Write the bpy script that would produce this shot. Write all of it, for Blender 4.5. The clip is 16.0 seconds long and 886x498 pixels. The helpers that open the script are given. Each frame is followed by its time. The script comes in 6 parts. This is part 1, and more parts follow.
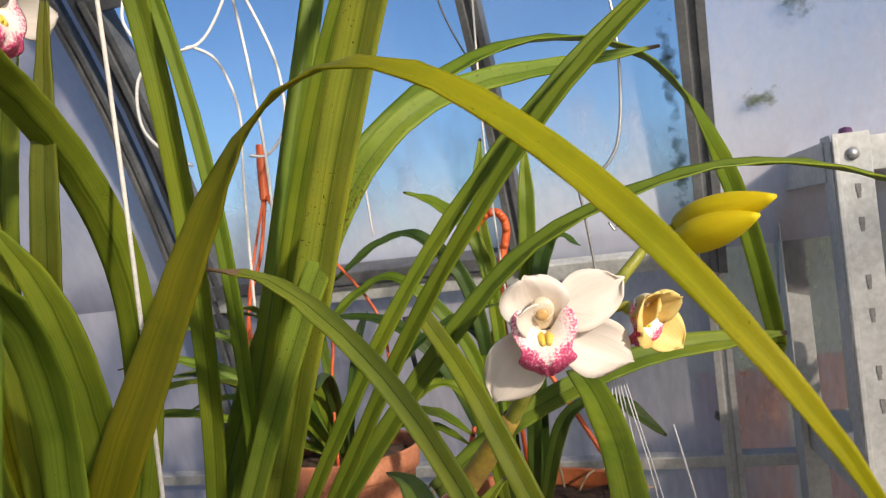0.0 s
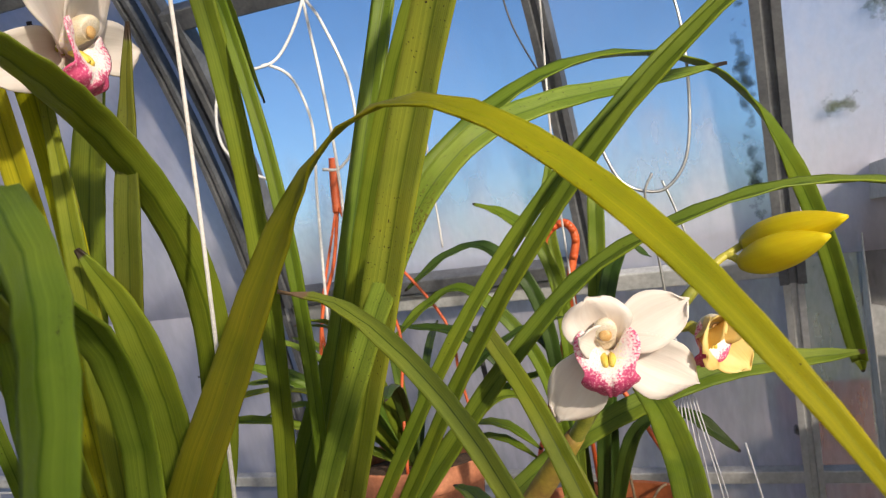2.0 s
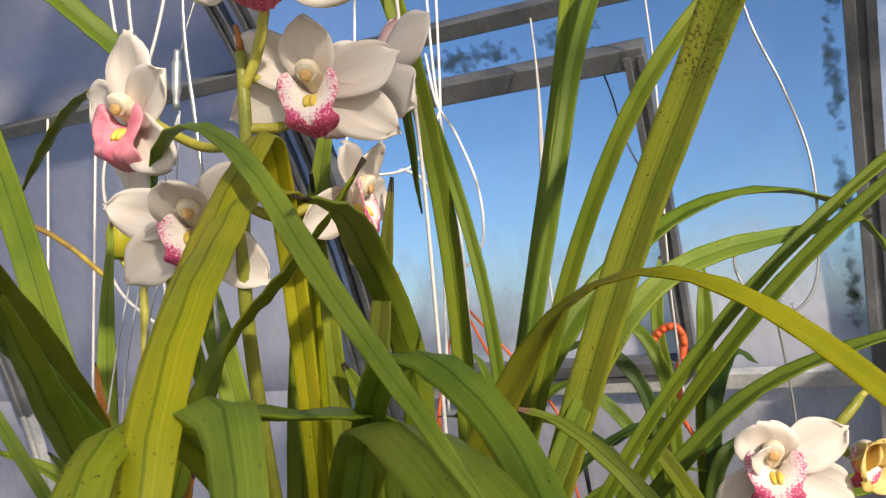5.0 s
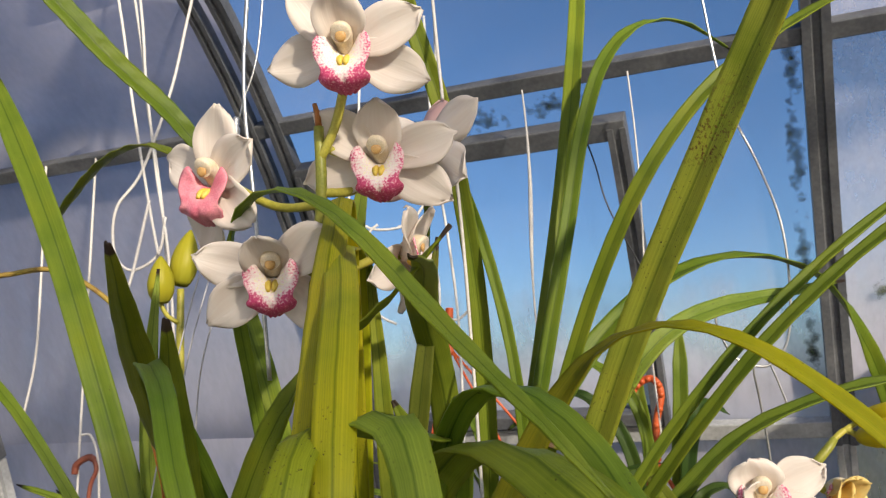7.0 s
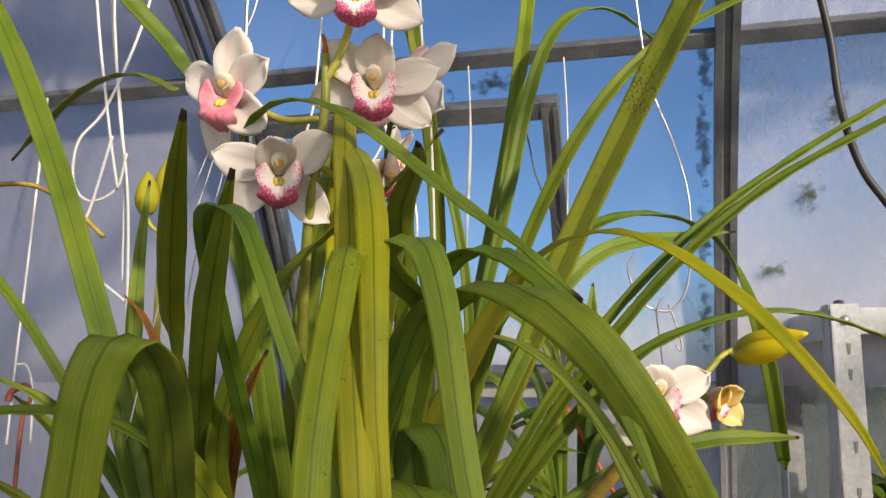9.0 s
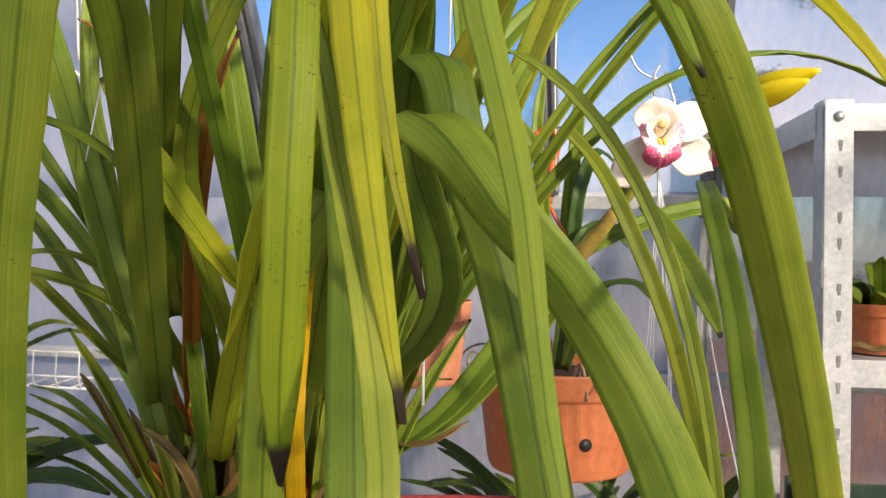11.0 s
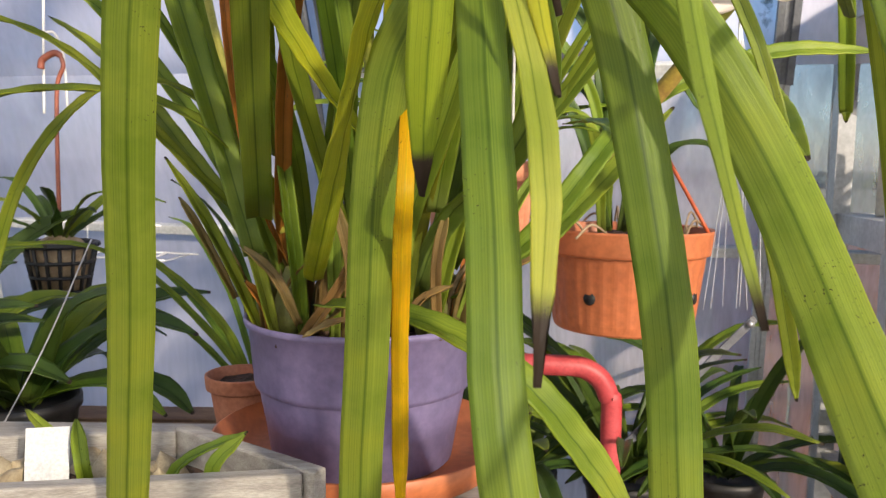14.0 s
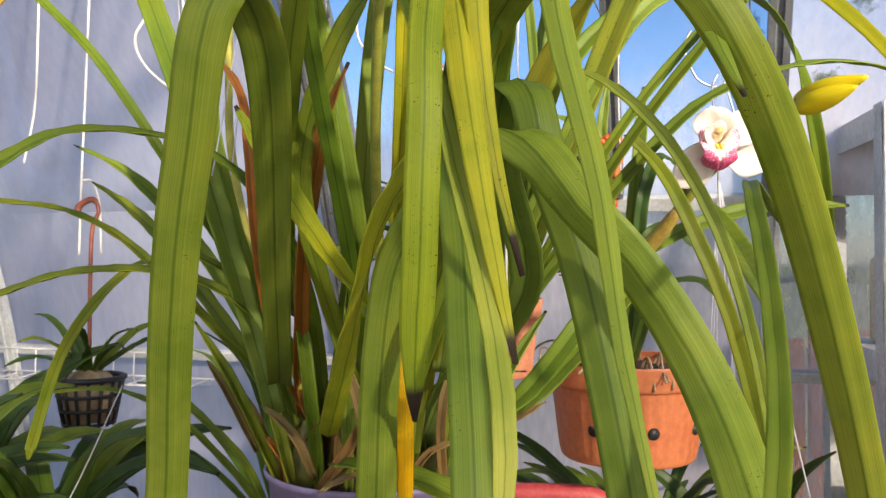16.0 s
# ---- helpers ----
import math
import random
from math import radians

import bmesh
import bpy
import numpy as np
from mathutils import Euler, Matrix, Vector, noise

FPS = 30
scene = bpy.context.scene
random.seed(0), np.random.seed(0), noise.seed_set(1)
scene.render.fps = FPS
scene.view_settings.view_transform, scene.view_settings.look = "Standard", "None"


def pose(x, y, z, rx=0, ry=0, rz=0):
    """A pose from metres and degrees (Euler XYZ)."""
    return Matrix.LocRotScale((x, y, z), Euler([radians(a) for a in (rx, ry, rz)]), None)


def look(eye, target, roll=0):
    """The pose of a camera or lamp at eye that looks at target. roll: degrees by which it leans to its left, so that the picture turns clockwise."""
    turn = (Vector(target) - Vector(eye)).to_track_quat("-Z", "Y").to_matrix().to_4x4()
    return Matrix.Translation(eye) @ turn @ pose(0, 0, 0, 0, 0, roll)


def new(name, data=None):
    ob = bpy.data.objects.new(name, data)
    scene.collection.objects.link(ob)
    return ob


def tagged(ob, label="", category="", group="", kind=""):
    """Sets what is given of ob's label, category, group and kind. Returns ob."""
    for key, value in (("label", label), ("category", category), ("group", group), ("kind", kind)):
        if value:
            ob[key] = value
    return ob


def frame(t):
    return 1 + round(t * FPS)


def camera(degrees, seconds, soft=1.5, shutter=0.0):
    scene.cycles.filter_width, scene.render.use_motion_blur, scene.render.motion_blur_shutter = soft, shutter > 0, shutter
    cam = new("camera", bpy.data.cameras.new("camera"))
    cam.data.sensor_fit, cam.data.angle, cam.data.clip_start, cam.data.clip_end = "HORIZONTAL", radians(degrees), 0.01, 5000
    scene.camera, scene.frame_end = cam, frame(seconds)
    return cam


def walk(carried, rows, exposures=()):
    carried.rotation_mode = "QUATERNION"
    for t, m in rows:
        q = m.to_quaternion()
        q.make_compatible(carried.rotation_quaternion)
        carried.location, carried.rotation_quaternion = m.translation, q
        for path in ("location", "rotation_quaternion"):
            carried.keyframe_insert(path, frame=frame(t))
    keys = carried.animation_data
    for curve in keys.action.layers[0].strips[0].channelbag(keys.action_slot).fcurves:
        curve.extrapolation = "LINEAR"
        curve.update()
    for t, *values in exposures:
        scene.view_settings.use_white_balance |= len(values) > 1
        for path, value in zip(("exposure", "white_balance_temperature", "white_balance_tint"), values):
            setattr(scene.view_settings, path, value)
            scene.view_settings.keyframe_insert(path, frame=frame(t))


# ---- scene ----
cam = camera(57.1, 16.0, soft=1.2)
cam.data.dof.use_dof, cam.data.dof.focus_distance, cam.data.dof.aperture_fstop = True, 0.42, 32.0
METRES, EYE, TILT, LEAN, TURN = 0.75, 1.2, 0.0, 6.5, 0.0
ROWS = [
    (0.0, 0.0, 0.0, 0.0, 0.0, 0.0, -0.0),
    (0.5, 0.0086, 0.0116, -0.0017, 0.39, -0.19, 0.17),
    (1.0, 0.0176, 0.0222, -0.0055, 0.84, -0.24, 0.19),
    (1.5, 0.0214, 0.0071, 0.0039, 2.06, -0.21, 0.03),
    (2.0, 0.008, -0.0098, 0.0132, 5.2, 0.18, 0.01),
    (2.5, -0.0037, -0.0212, 0.0184, 6.77, 0.83, -0.07),
    (3.0, -0.0145, -0.0223, 0.0197, 7.4, 1.32, -0.08),
    (3.5, -0.0312, -0.0308, 0.0269, 7.85, 1.6, -0.38),
    (4.0, -0.0424, -0.0664, 0.0335, 8.3, 2.36, -0.9),
    (4.5, -0.0578, -0.0813, 0.0351, 8.5, 2.73, -2.15),
    (5.0, -0.1016, -0.1232, 0.0495, 8.25, 5.02, -2.66),
    (7.5, -0.1712, -0.2588, 0.0294, 2.43, 9.18, -4.5),
    (8.0, -0.1871, -0.3164, 0.001, -0.32, 9.41, -5.67),
    (8.5, -0.1983, -0.3446, -0.0158, -1.26, 9.47, -6.33),
    (9.0, -0.202, -0.3422, -0.0655, -1.9, 9.28, -6.68),
    (9.5, -0.1957, -0.318, -0.112, -2.34, 7.22, -7.19),
    (10.0, -0.1949, -0.2645, -0.1499, -4.38, 4.31, -7.45),
    (12.5, -0.2121, -0.2592, -0.2867, -2.97, -1.26, -6.7),
    (13.0, -0.2197, -0.2571, -0.3004, -2.45, -2.9, -6.82),
    (13.5, -0.2262, -0.265, -0.3085, -1.67, -5.14, -7.05),
    (14.0, -0.2289, -0.2803, -0.307, -0.81, -5.93, -7.4),
    (14.5, -0.2251, -0.315, -0.2719, -0.29, -3.32, -7.27),
    (15.0, -0.2264, -0.3435, -0.2537, 0.02, -0.39, -7.01),
    (15.5, -0.2235, -0.364, -0.238, 0.26, 0.51, -6.72),
    (16.0, -0.2226, -0.3647, -0.2308, 0.37, 0.89, -6.46),
]
walk(cam, [(t, pose(0, 0, EYE, TILT, LEAN, TURN) @ pose(METRES * x, METRES * y, METRES * z, 90 + pitch, roll, yaw)) for t, x, y, z, yaw, pitch, roll in ROWS],
     exposures=[(0.0, 0.55), (4.5, 0.55), (7.3, 0.4), (9.0, 0.5), (9.5, 0.63), (10.2, 0.87), (12.3, 1.3), (14.5, 1.42), (15.5, 1.27), (16.0, 1.2)])

# ---- daylight: clear winter sky, sun behind the viewer and to the right ----
SUN_ELEVATION, SUN_AZIMUTH = 23.0, 147.0      # azimuth clockwise from +y
world = bpy.data.worlds.new("sky")
scene.world = world
world.use_nodes = True
wt = world.node_tree
sky = wt.nodes.new("ShaderNodeTexSky")
sky.sky_type, sky.sun_disc = "NISHITA", False
sky.sun_elevation, sky.sun_rotation = radians(SUN_ELEVATION), radians(SUN_AZIMUTH)
sky.air_density, sky.dust_density, sky.ozone_density = 1.0, 0.7, 3.6
wt.links.new(sky.outputs[0], wt.nodes["Background"].inputs[0])
wt.nodes["Background"].inputs[1].default_value = 0.092
sun = new("sun", bpy.data.lights.new("sun", "SUN"))
sun.data.energy, sun.data.angle, sun.data.color = 5.0, radians(2.5), (1.0, 0.86, 0.67)
az, el = radians(SUN_AZIMUTH), radians(SUN_ELEVATION)
sun.matrix_world = look((math.sin(az) * 6, math.cos(az) * 6, 6 * math.tan(el)), (0, 0, 0))


# ---- materials ----
def material(name):
    m = bpy.data.materials.new(name)
    m.use_nodes = True
    return m, m.node_tree.nodes, m.node_tree.links, m.node_tree.nodes["Principled BSDF"]


def ramp(nodes, stops):
    r = nodes.new("ShaderNodeValToRGB")
    while len(r.color_ramp.elements) < len(stops):
        r.color_ramp.elements.new(0.5)
    for e, (p, c) in zip(r.color_ramp.elements, stops):
        e.position, e.color = p, (*c, 1)
    return r


def mixed(nodes, links, a, b, fac, mode="MIX"):
    """Mixes two colours (sockets or tuples) by a socket or a number."""
    n = nodes.new("ShaderNodeMix")
    n.data_type, n.blend_type = "RGBA", mode
    for sock, v in ((n.inputs[6], a), (n.inputs[7], b), (n.inputs[0], fac)):
        if isinstance(v, bpy.types.NodeSocket):
            links.new(v, sock)
        elif isinstance(v, tuple):
            sock.default_value = (*v, 1)
        else:
            sock.default_value = v
    return n.outputs[2]


def noise_tex(nodes, links, scale, detail=4.0, stretch=(1, 1, 1), coords="Object", rough=0.55):
    tc, mp, n = nodes.new("ShaderNodeTexCoord"), nodes.new("ShaderNodeMapping"), nodes.new("ShaderNodeTexNoise")
    mp.inputs["Scale"].default_value = stretch
    n.inputs["Scale"].default_value, n.inputs["Detail"].default_value, n.inputs["Roughness"].default_value = scale, detail, rough
    links.new(tc.outputs[coords], mp.inputs[0])
    links.new(mp.outputs[0], n.inputs["Vector"])
    return n


def bump(nodes, links, bsdf, height, strength, distance):
    b = nodes.new("ShaderNodeBump")
    b.inputs["Strength"].default_value, b.inputs["Distance"].default_value = strength, distance
    links.new(height, b.inputs["Height"])
    links.new(b.outputs[0], bsdf.inputs["Normal"])


def rough_surface(name, dark, light, scale=40.0, rough=0.6, metal=0.0, relief=0.3, depth=0.001, stretch=(1, 1, 1), fine=8.0):
    """A surface with stains at one scale and grain at a finer one."""
    m, nodes, links, p = material(name)
    big, small = noise_tex(nodes, links, scale, 5, stretch), noise_tex(nodes, links, scale * fine, 3, stretch)
    r = ramp(nodes, [(0.3, dark), (0.7, light)])
    links.new(big.outputs[0], r.inputs[0])
    g = ramp(nodes, [(0.25, (0.72, 0.72, 0.72)), (0.75, (1, 1, 1))])
    links.new(small.outputs[0], g.inputs[0])
    links.new(mixed(nodes, links, r.outputs[0], g.outputs[0], 1.0, "MULTIPLY"), p.inputs["Base Color"])
    p.inputs["Roughness"].default_value, p.inputs["Metallic"].default_value = rough, metal
    bump(nodes, links, p, small.outputs[0], relief, depth)
    return m


def leaf_material(name, base, tip, edge, glow=0.33, rib=0.42, turn=(0.6, 0.97), rust=None, dry=0.988, spots=0.0, dry_colour=(0.05, 0.035, 0.025)):
    """Strap leaf: UV u runs across the blade, v from base to tip; long fine veins, a darker midrib line, a dry tip."""
    m, nodes, links, p = material(name)
    uv, sep = nodes.new("ShaderNodeUVMap"), nodes.new("ShaderNodeSeparateXYZ")
    links.new(uv.outputs[0], sep.inputs[0])
    along = ramp(nodes, [(0.0, edge), (0.12, base), (turn[0], base), (turn[1], tip)])
    links.new(sep.outputs[1], along.inputs[0])
    blotch = noise_tex(nodes, links, 22, 5)
    br = ramp(nodes, [(0.32, (0.72, 0.8, 0.62)), (0.5, (1, 1, 1)), (0.72, (1.22, 1.1, 0.9))])
    links.new(blotch.outputs[0], br.inputs[0])
    col = mixed(nodes, links, along.outputs[0], br.outputs[0], 1.0, "MULTIPLY")
    info = nodes.new("ShaderNodeObjectInfo")
    hr = ramp(nodes, [(0.0, (0.8, 0.9, 0.8)), (0.5, (1, 1, 1)), (1.0, (1.15, 1.02, 0.85))])
    links.new(info.outputs["Random"], hr.inputs[0])
    col = mixed(nodes, links, col, hr.outputs[0], 1.0, "MULTIPLY")
    mp, vein = nodes.new("ShaderNodeMapping"), nodes.new("ShaderNodeTexNoise")
    mp.inputs["Scale"].default_value = (34, 1.1, 1)
    vein.inputs["Scale"].default_value, vein.inputs["Detail"].default_value = 1.0, 3
    links.new(uv.outputs[0], mp.inputs[0])
    links.new(mp.outputs[0], vein.inputs["Vector"])
    vr = ramp(nodes, [(0.3, (0.72, 0.77, 0.66)), (0.7, (1.1, 1.08, 1.0))])
    links.new(vein.outputs[0], vr.inputs[0])
    col = mixed(nodes, links, col, vr.outputs[0], 1.0, "MULTIPLY")
    mf, fine = nodes.new("ShaderNodeMapping"), nodes.new("ShaderNodeTexNoise")
    mf.inputs["Scale"].default_value = (95, 2.0, 1)
    fine.inputs["Scale"].default_value, fine.inputs["Detail"].default_value = 1.0, 2
    links.new(uv.outputs[0], mf.inputs[0])
    links.new(mf.outputs[0], fine.inputs["Vector"])
    fr = ramp(nodes, [(0.32, (0.82, 0.85, 0.78)), (0.62, (1.05, 1.04, 1.0))])
    links.new(fine.outputs[0], fr.inputs[0])
    col = mixed(nodes, links, col, fr.outputs[0], 1.0, "MULTIPLY")
    # colour darkened in a narrow line along the midrib, lighter at the margins
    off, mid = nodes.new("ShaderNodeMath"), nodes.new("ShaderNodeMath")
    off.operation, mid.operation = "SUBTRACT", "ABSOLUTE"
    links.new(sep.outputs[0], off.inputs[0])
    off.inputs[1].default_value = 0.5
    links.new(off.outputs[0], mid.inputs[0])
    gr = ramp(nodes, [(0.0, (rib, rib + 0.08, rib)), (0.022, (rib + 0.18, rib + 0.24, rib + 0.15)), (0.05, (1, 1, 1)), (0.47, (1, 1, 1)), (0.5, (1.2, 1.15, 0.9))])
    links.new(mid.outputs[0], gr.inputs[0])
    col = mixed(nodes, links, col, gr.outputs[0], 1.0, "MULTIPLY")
    # dark specks, in patches
    sp, patch = noise_tex(nodes, links, 800, 1), noise_tex(nodes, links, 30, 2)
    sr, pr = ramp(nodes, [(0.68, (0, 0, 0)), (0.73, (1, 1, 1))]), ramp(nodes, [(0.56 - 0.1 * spots, (0, 0, 0)), (0.7 - 0.1 * spots, (1, 1, 1))])
    links.new(sp.outputs[0], sr.inputs[0])
    links.new(patch.outputs[0], pr.inputs[0])
    col = mixed(nodes, links, col, (0.05, 0.035, 0.015), mixed(nodes, links, sr.outputs[0], pr.outputs[0], 1.0, "MULTIPLY"))
    if rust:
        # a crowded cluster of rust-brown scars across one stretch of the blade
        rb = ramp(nodes, [(rust[0], (0, 0, 0)), (rust[0] + 0.02, (1, 1, 1)), (rust[1] - 0.06, (0.7, 0.7, 0.7)), (rust[1], (0, 0, 0))])
        rn = noise_tex(nodes, links, 420, 3, rough=0.7)
        rq = ramp(nodes, [(0.54, (0, 0, 0)), (0.6, (1, 1, 1))])
        links.new(sep.outputs[1], rb.inputs[0])
        links.new(rn.outputs[0], rq.inputs[0])
        col = mixed(nodes, links, col, (0.12, 0.06, 0.02), mixed(nodes, links, rb.outputs[0], rq.outputs[0], 1.0, "MULTIPLY"))
    # dry tip with a ragged border
    add = nodes.new("ShaderNodeMath")
    add.operation = "MULTIPLY_ADD"
    links.new(vein.outputs[0], add.inputs[0])
    add.inputs[1].default_value = 0.012
    links.new(sep.outputs[1], add.inputs[2])
    dr = ramp(nodes, [(min(dry, 0.99), (0, 0, 0)), (min(dry + 0.003, 1.0), (1, 1, 1))])
    links.new(add.outputs[0], dr.inputs[0])
    col = mixed(nodes, links, col, dry_colour, dr.outputs[0])
    links.new(col, p.inputs["Base Color"])
    p.inputs["Roughness"].default_value = 0.36
    p.inputs["Specular IOR Level"].default_value = 0.26
    bump(nodes, links, p, fine.outputs[0], 0.4, 0.0006)
    tr, mx = nodes.new("ShaderNodeBsdfTranslucent"), nodes.new("ShaderNodeMixShader")
    links.new(mixed(nodes, links, col, (1.25, 1.15, 0.45), 1.0, "MULTIPLY"), tr.inputs[0])
    mx.inputs[0].default_value = glow
    links.new(p.outputs[0], mx.inputs[1])
    links.new(tr.outputs[0], mx.inputs[2])
    links.new(mx.outputs[0], nodes["Material Output"].inputs[0])
    return m


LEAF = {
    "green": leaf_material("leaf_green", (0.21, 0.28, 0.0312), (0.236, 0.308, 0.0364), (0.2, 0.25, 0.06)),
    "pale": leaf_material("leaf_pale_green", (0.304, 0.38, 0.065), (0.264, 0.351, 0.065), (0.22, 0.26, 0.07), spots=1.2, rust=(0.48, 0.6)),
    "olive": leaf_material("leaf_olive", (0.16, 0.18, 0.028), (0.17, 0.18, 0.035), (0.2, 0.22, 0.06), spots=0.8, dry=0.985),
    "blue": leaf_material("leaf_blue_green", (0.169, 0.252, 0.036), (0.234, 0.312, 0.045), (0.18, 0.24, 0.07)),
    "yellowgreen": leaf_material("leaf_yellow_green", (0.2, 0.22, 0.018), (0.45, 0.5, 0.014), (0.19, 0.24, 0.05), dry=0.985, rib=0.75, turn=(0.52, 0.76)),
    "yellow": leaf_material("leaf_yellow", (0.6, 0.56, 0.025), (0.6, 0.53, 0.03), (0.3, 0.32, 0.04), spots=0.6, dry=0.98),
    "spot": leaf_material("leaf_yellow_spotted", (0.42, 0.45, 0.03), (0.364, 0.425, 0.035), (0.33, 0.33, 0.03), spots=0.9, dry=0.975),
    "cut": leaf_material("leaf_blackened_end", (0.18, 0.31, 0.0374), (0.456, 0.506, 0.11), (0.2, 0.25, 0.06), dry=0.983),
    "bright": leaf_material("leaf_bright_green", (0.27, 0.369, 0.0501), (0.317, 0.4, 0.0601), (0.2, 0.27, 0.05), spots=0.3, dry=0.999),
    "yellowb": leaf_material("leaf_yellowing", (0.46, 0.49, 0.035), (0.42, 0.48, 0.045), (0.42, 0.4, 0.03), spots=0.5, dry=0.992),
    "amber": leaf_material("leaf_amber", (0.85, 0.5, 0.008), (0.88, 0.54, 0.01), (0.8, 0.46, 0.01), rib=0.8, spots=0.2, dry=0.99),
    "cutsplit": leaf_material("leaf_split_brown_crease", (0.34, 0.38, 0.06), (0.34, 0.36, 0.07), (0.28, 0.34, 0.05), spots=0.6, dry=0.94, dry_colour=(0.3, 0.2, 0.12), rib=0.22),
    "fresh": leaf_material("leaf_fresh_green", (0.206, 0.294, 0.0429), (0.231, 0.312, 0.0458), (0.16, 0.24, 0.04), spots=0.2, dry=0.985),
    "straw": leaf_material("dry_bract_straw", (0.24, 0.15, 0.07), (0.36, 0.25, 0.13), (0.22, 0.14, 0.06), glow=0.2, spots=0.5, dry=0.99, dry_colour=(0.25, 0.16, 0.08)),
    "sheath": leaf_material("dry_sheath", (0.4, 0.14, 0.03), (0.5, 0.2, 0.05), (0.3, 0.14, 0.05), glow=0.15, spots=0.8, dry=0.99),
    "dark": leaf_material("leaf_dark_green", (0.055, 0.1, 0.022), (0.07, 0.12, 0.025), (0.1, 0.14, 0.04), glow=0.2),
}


def petal_material(name, base, blush, amount, start):
    m, nodes, links, p = material(name)
    uv, sep = nodes.new("ShaderNodeUVMap"), nodes.new("ShaderNodeSeparateXYZ")
    links.new(uv.outputs[0], sep.inputs[0])
    r = ramp(nodes, [(0.0, blush), (start, base), (1.0, base)])
    links.new(sep.outputs[1], r.inputs[0])
    n = noise_tex(nodes, links, 60, 4)
    nr = ramp(nodes, [(0.35, (1, 1, 1)), (0.7, amount)])
    links.new(n.outputs[0], nr.inputs[0])
    mp, vein = nodes.new("ShaderNodeMapping"), nodes.new("ShaderNodeTexNoise")
    mp.inputs["Scale"].default_value = (18, 0.8, 1)
    vein.inputs["Scale"].default_value = 1.0
    links.new(uv.outputs[0], mp.inputs[0])
    links.new(mp.outputs[0], vein.inputs["Vector"])
    col = mixed(nodes, links, r.outputs[0], nr.outputs[0], 1.0, "MULTIPLY")
    vr = ramp(nodes, [(0.3, (0.965, 0.95, 0.945)), (0.6, (1.0, 1.0, 1.0))])
    links.new(vein.outputs[0], vr.inputs[0])
    col = mixed(nodes, links, col, vr.outputs[0], 1.0, "MULTIPLY")
    links.new(col, p.inputs["Base Color"])
    p.inputs["Roughness"].default_value = 0.45
    p.inputs["Specular IOR Level"].default_value = 0.35
    bump(nodes, links, p, vein.outputs[0], 0.4, 0.0006)
    tr, mx = nodes.new("ShaderNodeBsdfTranslucent"), nodes.new("ShaderNodeMixShader")
    links.new(mixed(nodes, links, col, (1.0, 0.95, 0.86), 1.0, "MULTIPLY"), tr.inputs[0])
    mx.inputs[0].default_value = 0.3
    links.new(p.outputs[0], mx.inputs[1])
    links.new(tr.outputs[0], mx.inputs[2])
    links.new(mx.outputs[0], nodes["Material Output"].inputs[0])
    return m


PETAL = petal_material("petal_white", (0.88, 0.835, 0.79), (0.84, 0.74, 0.67), (1.0, 0.965, 0.955), 0.22)
PETAL_PINK = petal_material("petal_pink_blush", (0.74, 0.55, 0.54), (0.7, 0.4, 0.42), (1.0, 0.9, 0.9), 0.4)


def lip_material():
    """Lip: cream throat, white middle, and a border densely dotted in crimson."""
    m, nodes, links, p = material("lip_crimson_spotted")
    uv, sep = nodes.new("ShaderNodeUVMap"), nodes.new("ShaderNodeSeparateXYZ")
    links.new(uv.outputs[0], sep.inputs[0])
    dots = noise_tex(nodes, links, 750, 1)
    # crimson grows from the throat (v 0) to the border (v 1)
    add = nodes.new("ShaderNodeMath")
    add.operation = "MULTIPLY_ADD"
    links.new(dots.outputs[0], add.inputs[0])
    add.inputs[1].default_value = 1.5
    links.new(sep.outputs[1], add.inputs[2])
    sc = nodes.new("ShaderNodeMath")
    sc.operation = "MULTIPLY"
    sc.inputs[1].default_value = 0.52
    links.new(add.outputs[0], sc.inputs[0])
    r = ramp(nodes, [(0.3, (0.84, 0.74, 0.5)), (0.4, (0.85, 0.8, 0.76)), (0.56, (0.84, 0.66, 0.67)), (0.68, (0.76, 0.4, 0.47)), (0.76, (0.62, 0.1, 0.22)), (0.95, (0.52, 0.04, 0.15))])
    links.new(sc.outputs[0], r.inputs[0])
    links.new(r.outputs[0], p.inputs["Base Color"])
    p.inputs["Roughness"].default_value = 0.55
    bump(nodes, links, p, dots.outputs[0], 0.3, 0.0004)
    return m


LIP = lip_material()
LIP_PINK = rough_surface("lip_deep_pink", (0.72, 0.16, 0.25), (0.84, 0.36, 0.42), 120, 0.5, relief=0.2, depth=0.0005)
COLUMN = rough_surface("column_cream", (0.82, 0.68, 0.44), (0.88, 0.8, 0.68), 160, 0.45, relief=0.1, depth=0.0004)
CALLUS = rough_surface("callus_yellow", (0.8, 0.55, 0.06), (0.85, 0.66, 0.14), 200, 0.5, relief=0.1, depth=0.0003)
STIGMA = rough_surface("stigma_hollow", (0.5, 0.24, 0.05), (0.74, 0.48, 0.2), 200, 0.4, relief=0.1, depth=0.0003)
CAP = rough_surface("anther_amber", (0.5, 0.2, 0.03), (0.75, 0.42, 0.08), 200, 0.5, relief=0.1, depth=0.0003)
BUD = petal_material("bud_yellow", (0.84, 0.72, 0.012), (0.6, 0.55, 0.03), (1.0, 0.92, 0.8), 0.3)
BUD_GREEN = petal_material("bud_yellow_green", (0.5, 0.48, 0.03), (0.4, 0.42, 0.04), (1.0, 0.92, 0.8), 0.3)
BUD_PEACH = petal_material("bud_peach", (0.9, 0.74, 0.3), (0.78, 0.66, 0.12), (0.98, 0.88, 0.7), 0.35)
